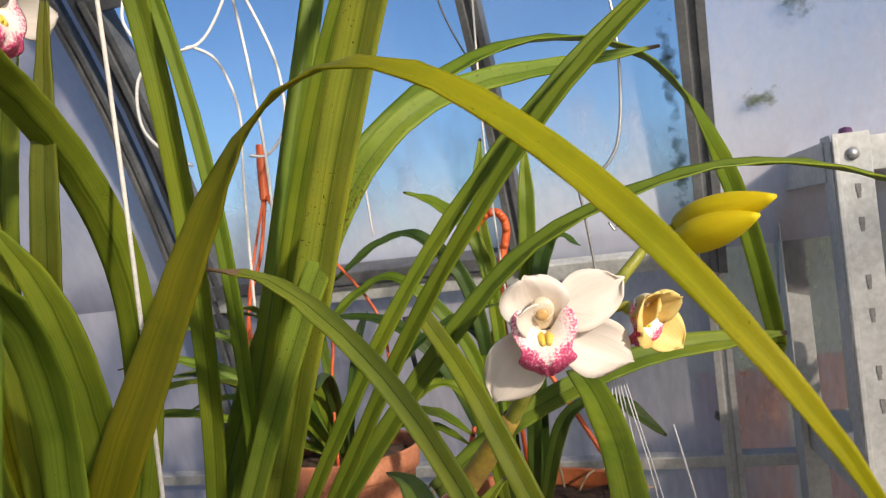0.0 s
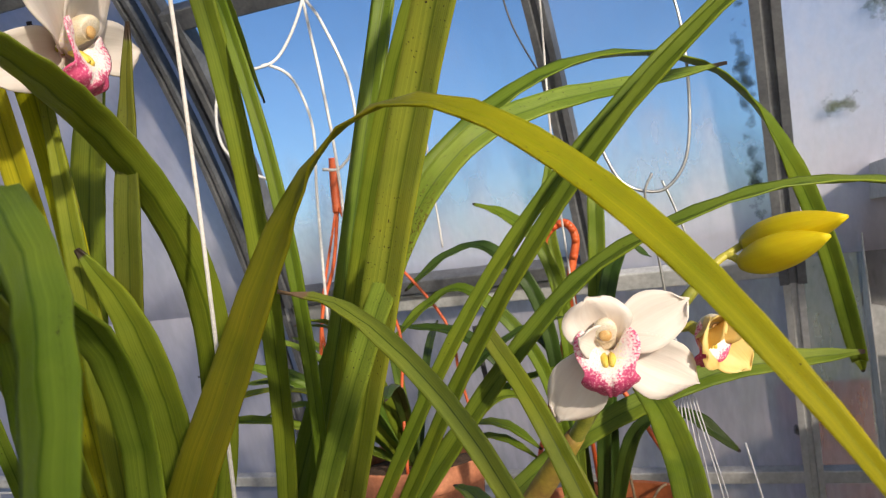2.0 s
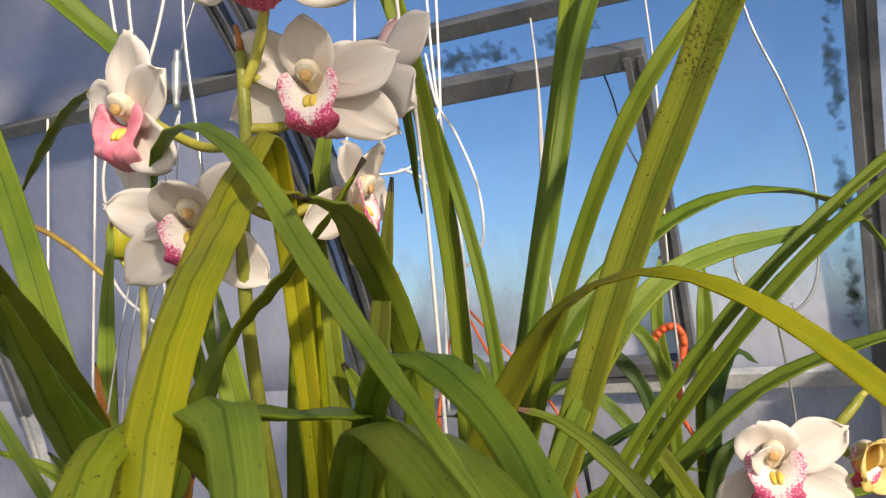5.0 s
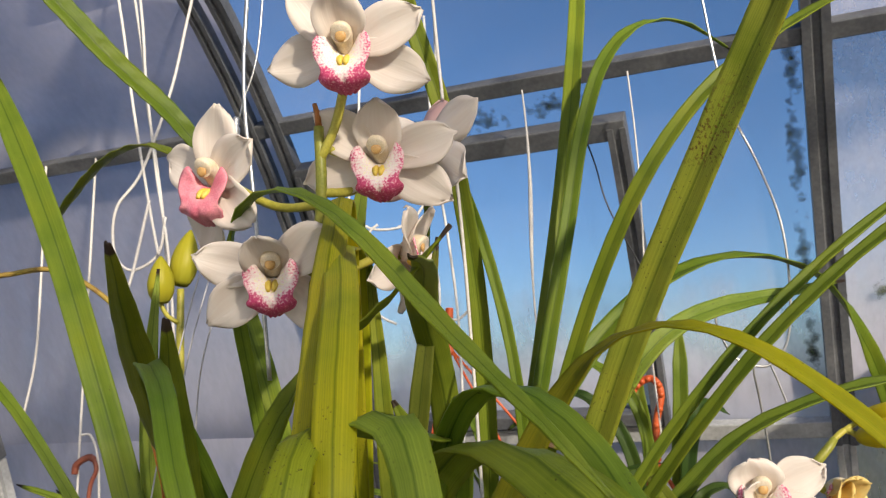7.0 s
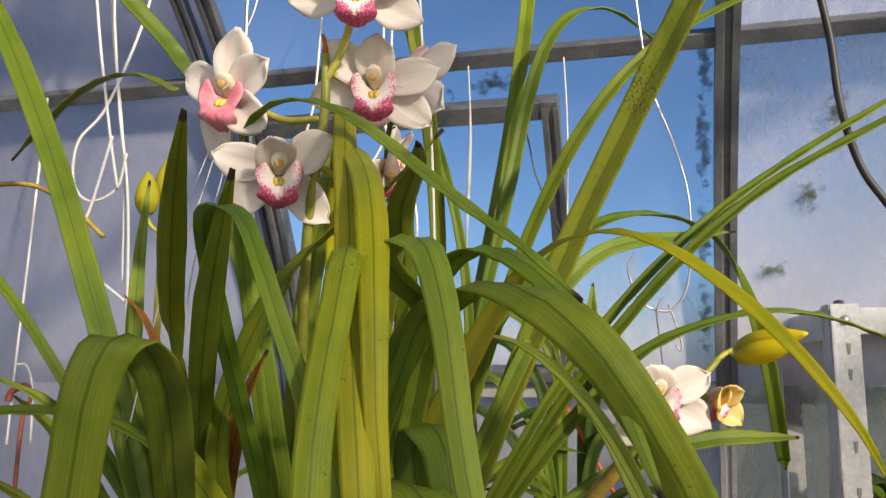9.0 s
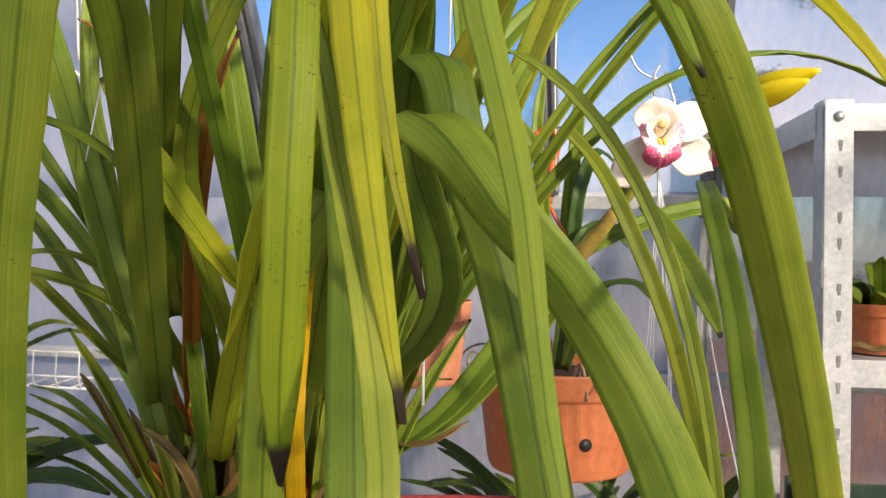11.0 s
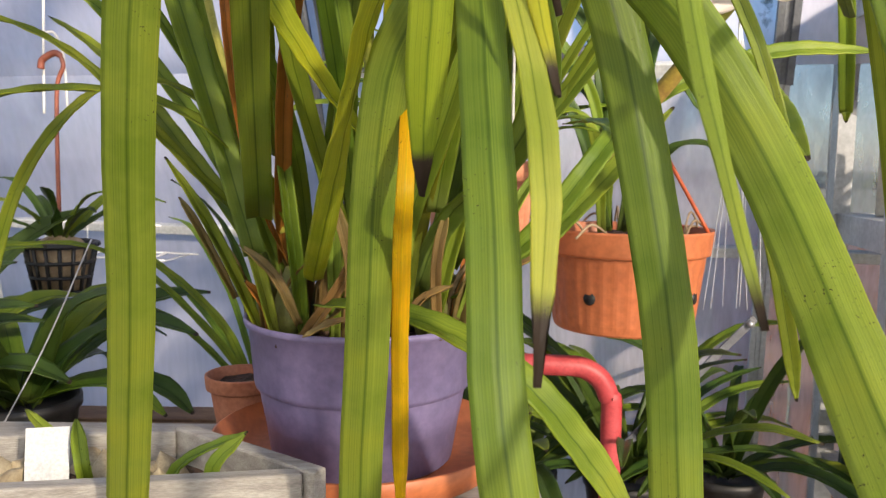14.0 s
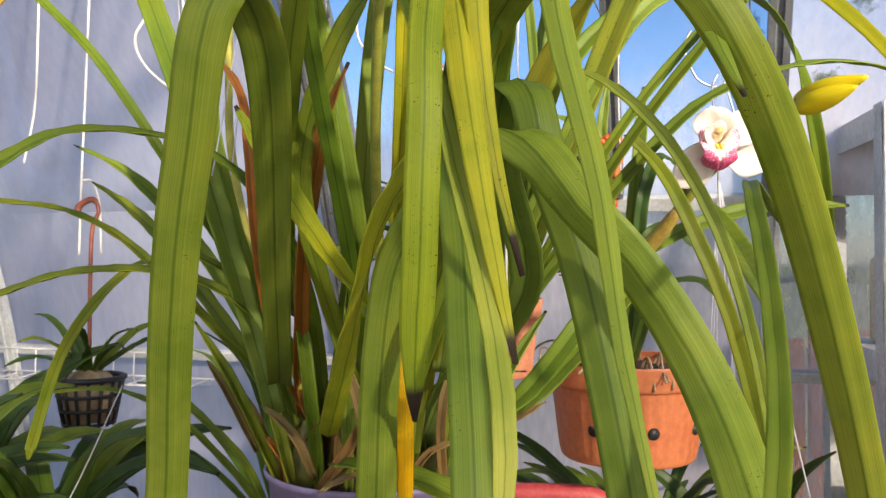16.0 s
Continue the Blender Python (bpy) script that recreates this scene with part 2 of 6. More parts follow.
STEM = rough_surface("stem_green", (0.22, 0.25, 0.03), (0.36, 0.36, 0.05), 90, 0.45, relief=0.2, depth=0.0005)
STEM_YELLOW = rough_surface("stem_yellow_green", (0.42, 0.4, 0.05), (0.55, 0.5, 0.08), 90, 0.45, relief=0.15, depth=0.0005)
SHEATH = rough_surface("dry_sheath_orange", (0.3, 0.09, 0.02), (0.55, 0.23, 0.06), 60, 0.7, relief=0.5, depth=0.001)
DRY = rough_surface("dry_bract_straw", (0.28, 0.19, 0.1), (0.5, 0.38, 0.24), 70, 0.8, relief=0.5, depth=0.001)
BULB = rough_surface("pseudobulb_green", (0.1, 0.1, 0.025), (0.22, 0.23, 0.05), 50, 0.5, relief=0.3, depth=0.001)
BARK = rough_surface("bark_mulch", (0.035, 0.02, 0.012), (0.16, 0.09, 0.05), 120, 0.9, relief=0.8, depth=0.004)
PURPLE = rough_surface("purple_plastic", (0.18, 0.15, 0.29), (0.25, 0.205, 0.37), 14, 0.42, relief=0.08, depth=0.0006)
TERRA = rough_surface("terracotta_plastic", (0.55, 0.15, 0.05), (0.64, 0.21, 0.08), 12, 0.45, relief=0.08, depth=0.0006)
TERRA_CLAY = rough_surface("terracotta_clay", (0.4, 0.14, 0.07), (0.52, 0.22, 0.12), 30, 0.85, relief=0.4, depth=0.001)
GALV = rough_surface("galvanised_steel", (0.42, 0.44, 0.47), (0.6, 0.62, 0.64), 30, 0.42, 0.7, relief=0.15, depth=0.0006)
RACK = rough_surface("painted_steel_grey", (0.46, 0.48, 0.49), (0.62, 0.64, 0.65), 18, 0.45, 0.25, relief=0.15, depth=0.0006)
# bars seen against the sky: their backlit darkness is in this grey
ALU = rough_surface("shaded_bar_grey", (0.12, 0.13, 0.15), (0.2, 0.21, 0.23), 24, 0.55, 0.5, relief=0.2, depth=0.0006)
WIRE = rough_surface("bright_wire", (0.5, 0.5, 0.5), (0.68, 0.68, 0.66), 60, 0.3, 0.85, relief=0.1, depth=0.0003)
STRING = rough_surface("white_twine", (0.62, 0.6, 0.58), (0.8, 0.78, 0.76), 500, 0.85, relief=0.6, depth=0.0004)
CLEAR = rough_surface("grey_nylon_thread", (0.5, 0.5, 0.55), (0.7, 0.7, 0.74), 200, 0.35, relief=0.1, depth=0.0003)
CABLE = rough_surface("black_rubber", (0.02, 0.02, 0.022), (0.045, 0.045, 0.05), 40, 0.5, relief=0.1, depth=0.0004)
RED = rough_surface("orange_red_plastic", (0.6, 0.09, 0.02), (0.72, 0.15, 0.04), 60, 0.45, relief=0.1, depth=0.0004)
RED_BROWN = rough_surface("faded_brown_plastic", (0.2, 0.05, 0.03), (0.3, 0.09, 0.05), 60, 0.5, relief=0.1, depth=0.0004)
PIPE = rough_surface("faded_red_paint", (0.5, 0.05, 0.06), (0.62, 0.1, 0.11), 25, 0.5, relief=0.15, depth=0.0006)
WHITEWOOD = rough_surface("whitewashed_wood", (0.3, 0.27, 0.24), (0.5, 0.47, 0.42), 16, 0.8, relief=0.5, depth=0.001, stretch=(1, 8, 8))
WOOD = rough_surface("weathered_wood", (0.16, 0.09, 0.05), (0.3, 0.18, 0.1), 10, 0.8, relief=0.5, depth=0.001, stretch=(1, 8, 8))
BLACKPLASTIC = rough_surface("black_plastic", (0.012, 0.012, 0.013), (0.03, 0.03, 0.03), 30, 0.5, relief=0.1, depth=0.0005)
WHITECARD = rough_surface("white_label", (0.7, 0.7, 0.7), (0.82, 0.82, 0.82), 60, 0.6, relief=0.05, depth=0.0003)
CRATE = rough_surface("dark_green_plastic", (0.015, 0.04, 0.025), (0.03, 0.07, 0.045), 30, 0.5, relief=0.1, depth=0.0005)
GRASS = rough_surface("meadow_grass", (0.13, 0.16, 0.07), (0.24, 0.26, 0.14), 0.6, 0.9, relief=0.5, depth=0.05)
HEDGE = rough_surface("hedge_foliage", (0.025, 0.045, 0.015), (0.07, 0.1, 0.03), 1.5, 0.9, relief=0.5, depth=0.05)
BULB_PALE = rough_surface("papery_bulb", (0.36, 0.27, 0.15), (0.55, 0.46, 0.3), 60, 0.6, relief=0.3, depth=0.001)
SLOT = rough_surface("dark_slot", (0.2, 0.2, 0.2), (0.3, 0.3, 0.3), 60, 0.8, relief=0.1, depth=0.0003)
CREAM = rough_surface("cream_plastic", (0.6, 0.54, 0.4), (0.7, 0.66, 0.52), 20, 0.5, relief=0.05, depth=0.0004)
CAP_PURPLE = rough_surface("dark_purple_plastic", (0.06, 0.02, 0.08), (0.1, 0.04, 0.13), 60, 0.4, relief=0.05, depth=0.0004)
WHITEWIRE = rough_surface("white_coated_wire", (0.6, 0.6, 0.6), (0.74, 0.74, 0.74), 40, 0.4, relief=0.05, depth=0.0003)
TWIG = rough_surface("withered_shoot", (0.25, 0.14, 0.04), (0.5, 0.38, 0.05), 40, 0.6, relief=0.3, depth=0.0006)
OUTWOOD = rough_surface("weathered_orange_wood", (0.3, 0.1, 0.015), (0.46, 0.19, 0.04), 8, 0.8, relief=0.5, depth=0.001, stretch=(8, 8, 1))
CONCRETE = rough_surface("concrete_slab", (0.25, 0.24, 0.23), (0.36, 0.35, 0.33), 5, 0.85, relief=0.4, depth=0.003)


def pane_material(name, haze, tint, body=(0.78, 0.79, 0.82), uneven=0.45, fog=None, back=0.45):
    """Twin-wall polycarbonate: mostly clear, a milky share that scatters daylight, drips and algae streaks."""
    m, nodes, links, p = material(name)
    clear, milk, mx = nodes.new("ShaderNodeBsdfTransparent"), nodes.new("ShaderNodeBsdfTranslucent"), nodes.new("ShaderNodeMixShader")
    diff, both = nodes.new("ShaderNodeBsdfDiffuse"), nodes.new("ShaderNodeMixShader")
    clear.inputs[0].default_value = (*tint, 1)
    n, streak = noise_tex(nodes, links, 1.4, 4), noise_tex(nodes, links, 3.0, 5, (9, 9, 0.7))
    r = ramp(nodes, [(0.3, (haze * (1 - uneven),) * 3), (0.75, (min(1, haze * (1 + uneven)),) * 3)])
    links.new(n.outputs[0], r.inputs[0])
    s = ramp(nodes, [(0.35, (1 - 0.6 * uneven,) * 3), (0.7, (1 + 0.5 * uneven,) * 3)])
    links.new(streak.outputs[0], s.inputs[0])
    share = mixed(nodes, links, r.outputs[0], s.outputs[0], 1.0, "MULTIPLY")
    drip = noise_tex(nodes, links, 9.0, 3, (9, 9, 0.25))
    dr = ramp(nodes, [(0.38, (1 - 0.35 * uneven,) * 3), (0.62, (1 + 0.3 * uneven,) * 3)])
    links.new(drip.outputs[0], dr.inputs[0])
    share = mixed(nodes, links, share, dr.outputs[0], 1.0, "MULTIPLY")
    if fog:
        # condensation that thins out upwards, with a wavy upper edge
        geo, sep, wav = nodes.new("ShaderNodeNewGeometry"), nodes.new("ShaderNodeSeparateXYZ"), nodes.new("ShaderNodeMath")
        links.new(geo.outputs["Position"], sep.inputs[0])
        wav.operation = "MULTIPLY_ADD"
        links.new(streak.outputs[0], wav.inputs[0])
        wav.inputs[1].default_value = 0.3
        links.new(sep.outputs[2], wav.inputs[2])
        span = nodes.new("ShaderNodeMapRange")
        span.inputs[1].default_value, span.inputs[2].default_value = fog[0] + 0.15, fog[1] + 0.15
        span.inputs[3].default_value, span.inputs[4].default_value = fog[2], 0.0
        span.interpolation_type = "SMOOTHSTEP"
        links.new(wav.outputs[0], span.inputs[0])
        share = mixed(nodes, links, share, span.outputs[0], 1.0, "ADD")
    links.new(share, mx.inputs[0])
    for b in (milk, diff):
        b.inputs[0].default_value = (*body, 1)
    both.inputs[0].default_value = back
    links.new(milk.outputs[0], both.inputs[1])
    links.new(diff.outputs[0], both.inputs[2])
    links.new(clear.outputs[0], mx.inputs[1])
    links.new(both.outputs[0], mx.inputs[2])
    links.new(mx.outputs[0], nodes["Material Output"].inputs[0])
    return m


PANE = pane_material("polycarbonate_clear", 0.06, (0.81, 0.89, 0.98), (0.8, 0.78, 0.88), fog=(1.16, 1.42, 0.55))
PANE_HAZY = pane_material("polycarbonate_hazy", 0.34, (0.93, 0.95, 1.0), (0.8, 0.78, 0.86), 0.4, fog=(1.16, 1.5, 0.55))
PANE_GREY = pane_material("polycarbonate_frosted_grey", 0.8, (0.85, 0.85, 0.95), (0.58, 0.58, 0.67), 0.12, back=0.3)
# unseen upper panels on the sun side; their haze takes off some direct sun
PANE_SUN = pane_material("polycarbonate_sun_side", 0.15, (0.97, 0.97, 0.98), (0.92, 0.9, 0.87), 0.3, back=0.12)
# unseen lower panels made hazier to diffuse the sun on low plants
PANE_DIFFUSER = pane_material("polycarbonate_sun_diffuser", 0.45, (0.95, 0.95, 0.96), (0.93, 0.91, 0.88), 0.15, back=0.1)
PANE_FOGGED = pane_material("polycarbonate_fogged", 0.72, (0.88, 0.88, 0.92), (0.62, 0.6, 0.66), 0.3, back=0.35)
PANE_MILKY = pane_material("polycarbonate_milky", 0.42, (0.9, 0.88, 0.88), (0.6, 0.58, 0.58), back=0.2)
ALGAE = rough_surface("dark_algae", (0.04, 0.06, 0.02), (0.12, 0.15, 0.05), 90, 0.9, relief=0.4, depth=0.001)
nd, lk = ALGAE.node_tree.nodes, ALGAE.node_tree.links
uvn, geo, nz, ln, mth, rp = (nd.new("ShaderNode" + q) for q in ("UVMap", "NewGeometry", "TexNoise", "VectorMath", "Math", "ValToRGB"))
ln.operation = "DISTANCE"
lk.new(uvn.outputs[0], ln.inputs[0])
ln.inputs[1].default_value = (0.5, 0.5, 0)
nz.inputs["Scale"].default_value, nz.inputs["Detail"].default_value = 75, 5
lk.new(geo.outputs["Position"], nz.inputs["Vector"])
mth.operation = "MULTIPLY_ADD"
lk.new(ln.outputs["Value"], mth.inputs[0])
mth.inputs[1].default_value = -0.75
lk.new(nz.outputs["Fac"], mth.inputs[2])
lk.new(mth.outputs[0], rp.inputs[0])
rp.color_ramp.elements[0].position, rp.color_ramp.elements[1].position, rp.color_ramp.elements[1].color = 0.2, 0.62, (0.85, 0.85, 0.85, 1)
lk.new(rp.outputs[0], nd["Principled BSDF"].inputs["Alpha"])


# ---- mesh helpers ----
def part(name, bm, mat, parent=None, label="", smooth=True):
    """Links a bmesh as one mesh object under a thing or a part."""
    me = bpy.data.meshes.new(name)
    bmesh.ops.recalc_face_normals(bm, faces=bm.faces)
    bm.to_mesh(me)
    bm.free()
    me.materials.append(mat)
    if smooth:
        me.polygons.foreach_set("use_smooth", [True] * len(me.polygons))
    ob = new(name, me)
    ob.parent = parent
    if parent is not None and parent.type == "EMPTY":
        ob.matrix_parent_inverse = Matrix.Translation(-parent.location)
    return tagged(ob, label)


def thing(name, label, category, group="", at=(0, 0, 0), kind=""):
    ob = new(name)
    ob.location = at
    ob.empty_display_size = 0.02
    return tagged(ob, label, category, group, kind)


def spline(points, n):
    """Points along a smooth curve through the given ones."""
    c = np.asarray(points, float)
    if len(c) == 2:
        return c[0] + np.linspace(0, 1, n)[:, None] * (c[1] - c[0])
    p = np.vstack([2 * c[0] - c[1], c, 2 * c[-1] - c[-2]])
    u = np.linspace(0, len(c) - 1, n)
    i = np.minimum(u.astype(int), len(c) - 2)
    f = (u - i)[:, None]
    a, b, d, e = p[i], p[i + 1], p[i + 2], p[i + 3]
    return 0.5 * (2 * b + (d - a) * f + (2 * a - 5 * b + 4 * d - e) * f ** 2 + (3 * b - a - 3 * d + e) * f ** 3)


def tube_bm(points, radius, n=24, sides=8, end=None, bm=None):
    """A round rod along a smooth curve; radius may be a function of 0..1."""
    bm = bm or bmesh.new()
    p = spline(points, n)
    t = np.gradient(p, axis=0)
    t /= np.linalg.norm(t, axis=1)[:, None] + 1e-12
    side = np.cross(t[0], (0.31, 0.2, 0.93))
    rings = []
    for k in range(n):
        side = side - t[k] * side.dot(t[k])
        side /= np.linalg.norm(side) + 1e-12
        up = np.cross(t[k], side)
        f = k / (n - 1)
        r = radius(f) if callable(radius) else radius
        rings.append([bm.verts.new(p[k] + r * (math.cos(a) * side + math.sin(a) * up)) for a in np.linspace(0, 2 * math.pi, sides, endpoint=False)])
    for a, b in zip(rings, rings[1:]):
        for j in range(sides):
            bm.faces.new((a[j], a[(j + 1) % sides], b[(j + 1) % sides], b[j]))
    bm.faces.new(rings[0][::-1])
    bm.faces.new(rings[-1])
    return bm


def lathe_bm(profile, sides=48, closed=False, bm=None):
    """Turns (radius, height) pairs round the z axis."""
    bm = bm or bmesh.new()
    rings = [[bm.verts.new((r * math.cos(a), r * math.sin(a), z)) for a in np.linspace(0, 2 * math.pi, sides, endpoint=False)] for r, z in profile]
    for a, b in zip(rings, rings[1:] + (rings[:1] if closed else [])):
        for j in range(sides):
            bm.faces.new((a[j], a[(j + 1) % sides], b[(j + 1) % sides], b[j]))
    return bm


def box_bm(size, centre=(0, 0, 0), bevel=0.0, bm=None, turn=None):
    """A box with rounded edges."""
    b2 = bmesh.new()
    bmesh.ops.create_cube(b2, size=1.0)
    bmesh.ops.scale(b2, vec=size, verts=b2.verts)
    if bevel:
        bmesh.ops.bevel(b2, geom=b2.edges[:], offset=bevel, segments=2, affect="EDGES", profile=0.5)
    m = Matrix.Translation(centre) @ (turn or Matrix())
    bmesh.ops.transform(b2, matrix=m, verts=b2.verts)
    if bm is None:
        return b2
    me = bpy.data.meshes.new("tmp")
    b2.to_mesh(me)
    b2.free()
    bm.from_mesh(me)
    bpy.data.meshes.remove(me)
    return bm


def shell_bm(grid, thick, uvs=None):
    """A thin two-sided sheet from a grid of points (rows along, columns across), with UV u across and v along."""
    g = np.asarray(grid, float)
    du, dv = np.gradient(g, axis=1), np.gradient(g, axis=0)
    nrm = np.cross(du, dv)
    nrm /= np.linalg.norm(nrm, axis=2)[..., None] + 1e-12
    bm = bmesh.new()
    uvl = bm.loops.layers.uv.new("UVMap")
    rows, cols = g.shape[:2]
    if uvs is None:
        uvs = np.stack(np.meshgrid(np.linspace(0, 1, cols), np.linspace(0, 1, rows)), 2)
    top = [[bm.verts.new(g[i, j] + nrm[i, j] * thick / 2) for j in range(cols)] for i in range(rows)]
    low = [[bm.verts.new(g[i, j] - nrm[i, j] * thick / 2) for j in range(cols)] for i in range(rows)]

    def quad(vs, ids):
        try:
            f = bm.faces.new(vs)
        except ValueError:
            return
        for l, (i, j) in zip(f.loops, ids):
            l[uvl].uv = uvs[i, j]
    for i in range(rows - 1):
        for j in range(cols - 1):
            ids = [(i, j), (i, j + 1), (i + 1, j + 1), (i + 1, j)]
            quad([top[a][b] for a, b in ids], ids)
            quad([low[a][b] for a, b in ids[::-1]], ids[::-1])
    ring = [(0, j) for j in range(cols)] + [(i, cols - 1) for i in range(1, rows)] + [(rows - 1, j) for j in range(cols - 2, -1, -1)] + [(i, 0) for i in range(rows - 2, 0, -1)]
    for a, b in zip(ring, ring[1:] + ring[:1]):
        quad([top[a[0]][a[1]], low[a[0]][a[1]], low[b[0]][b[1]], top[b[0]][b[1]]], [a, a, b, b])
    return bm


VIEW = np.array((-0.13, -0.2, 1.15))     # the aisle, to which most blades turn their upper face


def strap_leaf(points, width, colour, parent, tip=1.0, twist=0.0, fold=0.42, label="", name="leaf", face=None, n=42, root=0.75, flat=2.2, side=False, wide=1.0):
    """A long channelled strap leaf along a curve from its base to its tip."""
    c = spline(points, n)
    t = np.gradient(c, axis=0)
    t /= np.linalg.norm(t, axis=1)[:, None]
    cols = 9
    grid = np.zeros((n, cols, 3))
    last = None
    sides = []
    for k in range(n):
        out = (np.asarray(face, float) if face is not None else VIEW) - c[k]
        out = out / np.linalg.norm(out) + np.array((0, 0, 0.2 + flat * (1 - t[k][2] ** 2) ** 2))
        b = np.cross(t[k], out)
        if side is True:
            b = np.cross(c[-1] - c[0], (0, 0, 1.0))
        elif side:
            b = np.array((math.cos(radians(side)), math.sin(radians(side)), 0))
        b /= np.linalg.norm(b) + 1e-9
        if last is not None and b.dot(last) < 0:
            b = -b
        last = b
        sides.append(b)
    sides = np.array(sides)
    for _ in range(4):
        sides[1:-1] = (sides[:-2] + 2 * sides[1:-1] + sides[2:]) / 4
    for k in range(n):
        f = k / (n - 1)
        b = sides[k] - t[k] * sides[k].dot(t[k])
        b /= np.linalg.norm(b)
        u = np.cross(b, t[k])
        a = radians(twist) * f
        b, u = math.cos(a) * b + math.sin(a) * u, math.cos(a) * u - math.sin(a) * b
        w = width / 2 * min(1.0, root + (1 - root) * f * 4)
        w *= 1 + (wide - 1) * max(0.0, 1 - f / 0.5) ** 0.8
        if tip > 0:
            w *= min(1.0, max(0.03, (1 - f) / (0.22 * tip))) ** 0.6
        for j, x in enumerate(np.linspace(-1, 1, cols)):
            lift = fold * (abs(x) - 0.18 * x * x) * w
            grid[k, j] = c[k] + b * x * w * (1 - 0.08 * fold) + u * lift + u * 0.0006 * math.sin(9 * f * len(points) + 2 * x)
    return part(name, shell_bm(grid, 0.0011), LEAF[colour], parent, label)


def thread(name, points, radius, mat, parent=None, label="", category="", n=24, sides=6, group=""):
    ob = part(name, tube_bm(points, radius, n, sides), mat, parent, label)
    return tagged(ob, "", category, group)


# ---- flowers ----
def blade_grid(length, width, shape, cup, curl, roll_in=0.0, rows=14, cols=9, wave=0.0, seed=0):
    """A sepal or petal along +y, facing +z, from its foot at the origin."""
    g = np.zeros((rows, cols, 3))
    for i, s in enumerate(np.linspace(0, 1, rows)):
        w = width / 2 * max(0.12, math.sin(math.pi * min(1, (0.1 + 0.9 * s) ** shape)) ** 0.55)
        for j, x in enumerate(np.linspace(-1, 1, cols)):
            y = length * s * (1 - 0.05 * abs(x) ** 2 * s) + 0.012 * length * s * math.sin(5 * x + 1.3 * seed)
            z = cup * width * x * x * math.sin(math.pi * min(1, s + 0.12)) + curl * length * s * s - roll_in * length * math.sin(math.pi * s) * 0.5
            z += wave * width * math.sin(7 * s + 3 * x + seed) * abs(x) * s
            z += 0.03 * length * s * math.sin(1.9 * seed + 2.5 * s) - 0.05 * width * math.exp(-(x / 0.14) ** 2) * math.sin(math.pi * s)
            g[i, j] = (x * w * (1 + 0.05 * math.sin(9 * s + seed + x)), y, z)
    return g


def place(grid, angle, lean, lift=0.0, spin=0.0):
    """Turns a blade to its angle round the flower's face (0 right, 90 up) and leans it forward."""
    m = Matrix.Rotation(radians(angle - 90), 4, "Z") @ Matrix.Rotation(radians(lean), 4, "X") @ Matrix.Rotation(radians(spin), 4, "Y")
    g = np.asarray(grid)
    r = np.array(m.to_3x3())
    return g @ r.T + np.array((0, 0, lift))


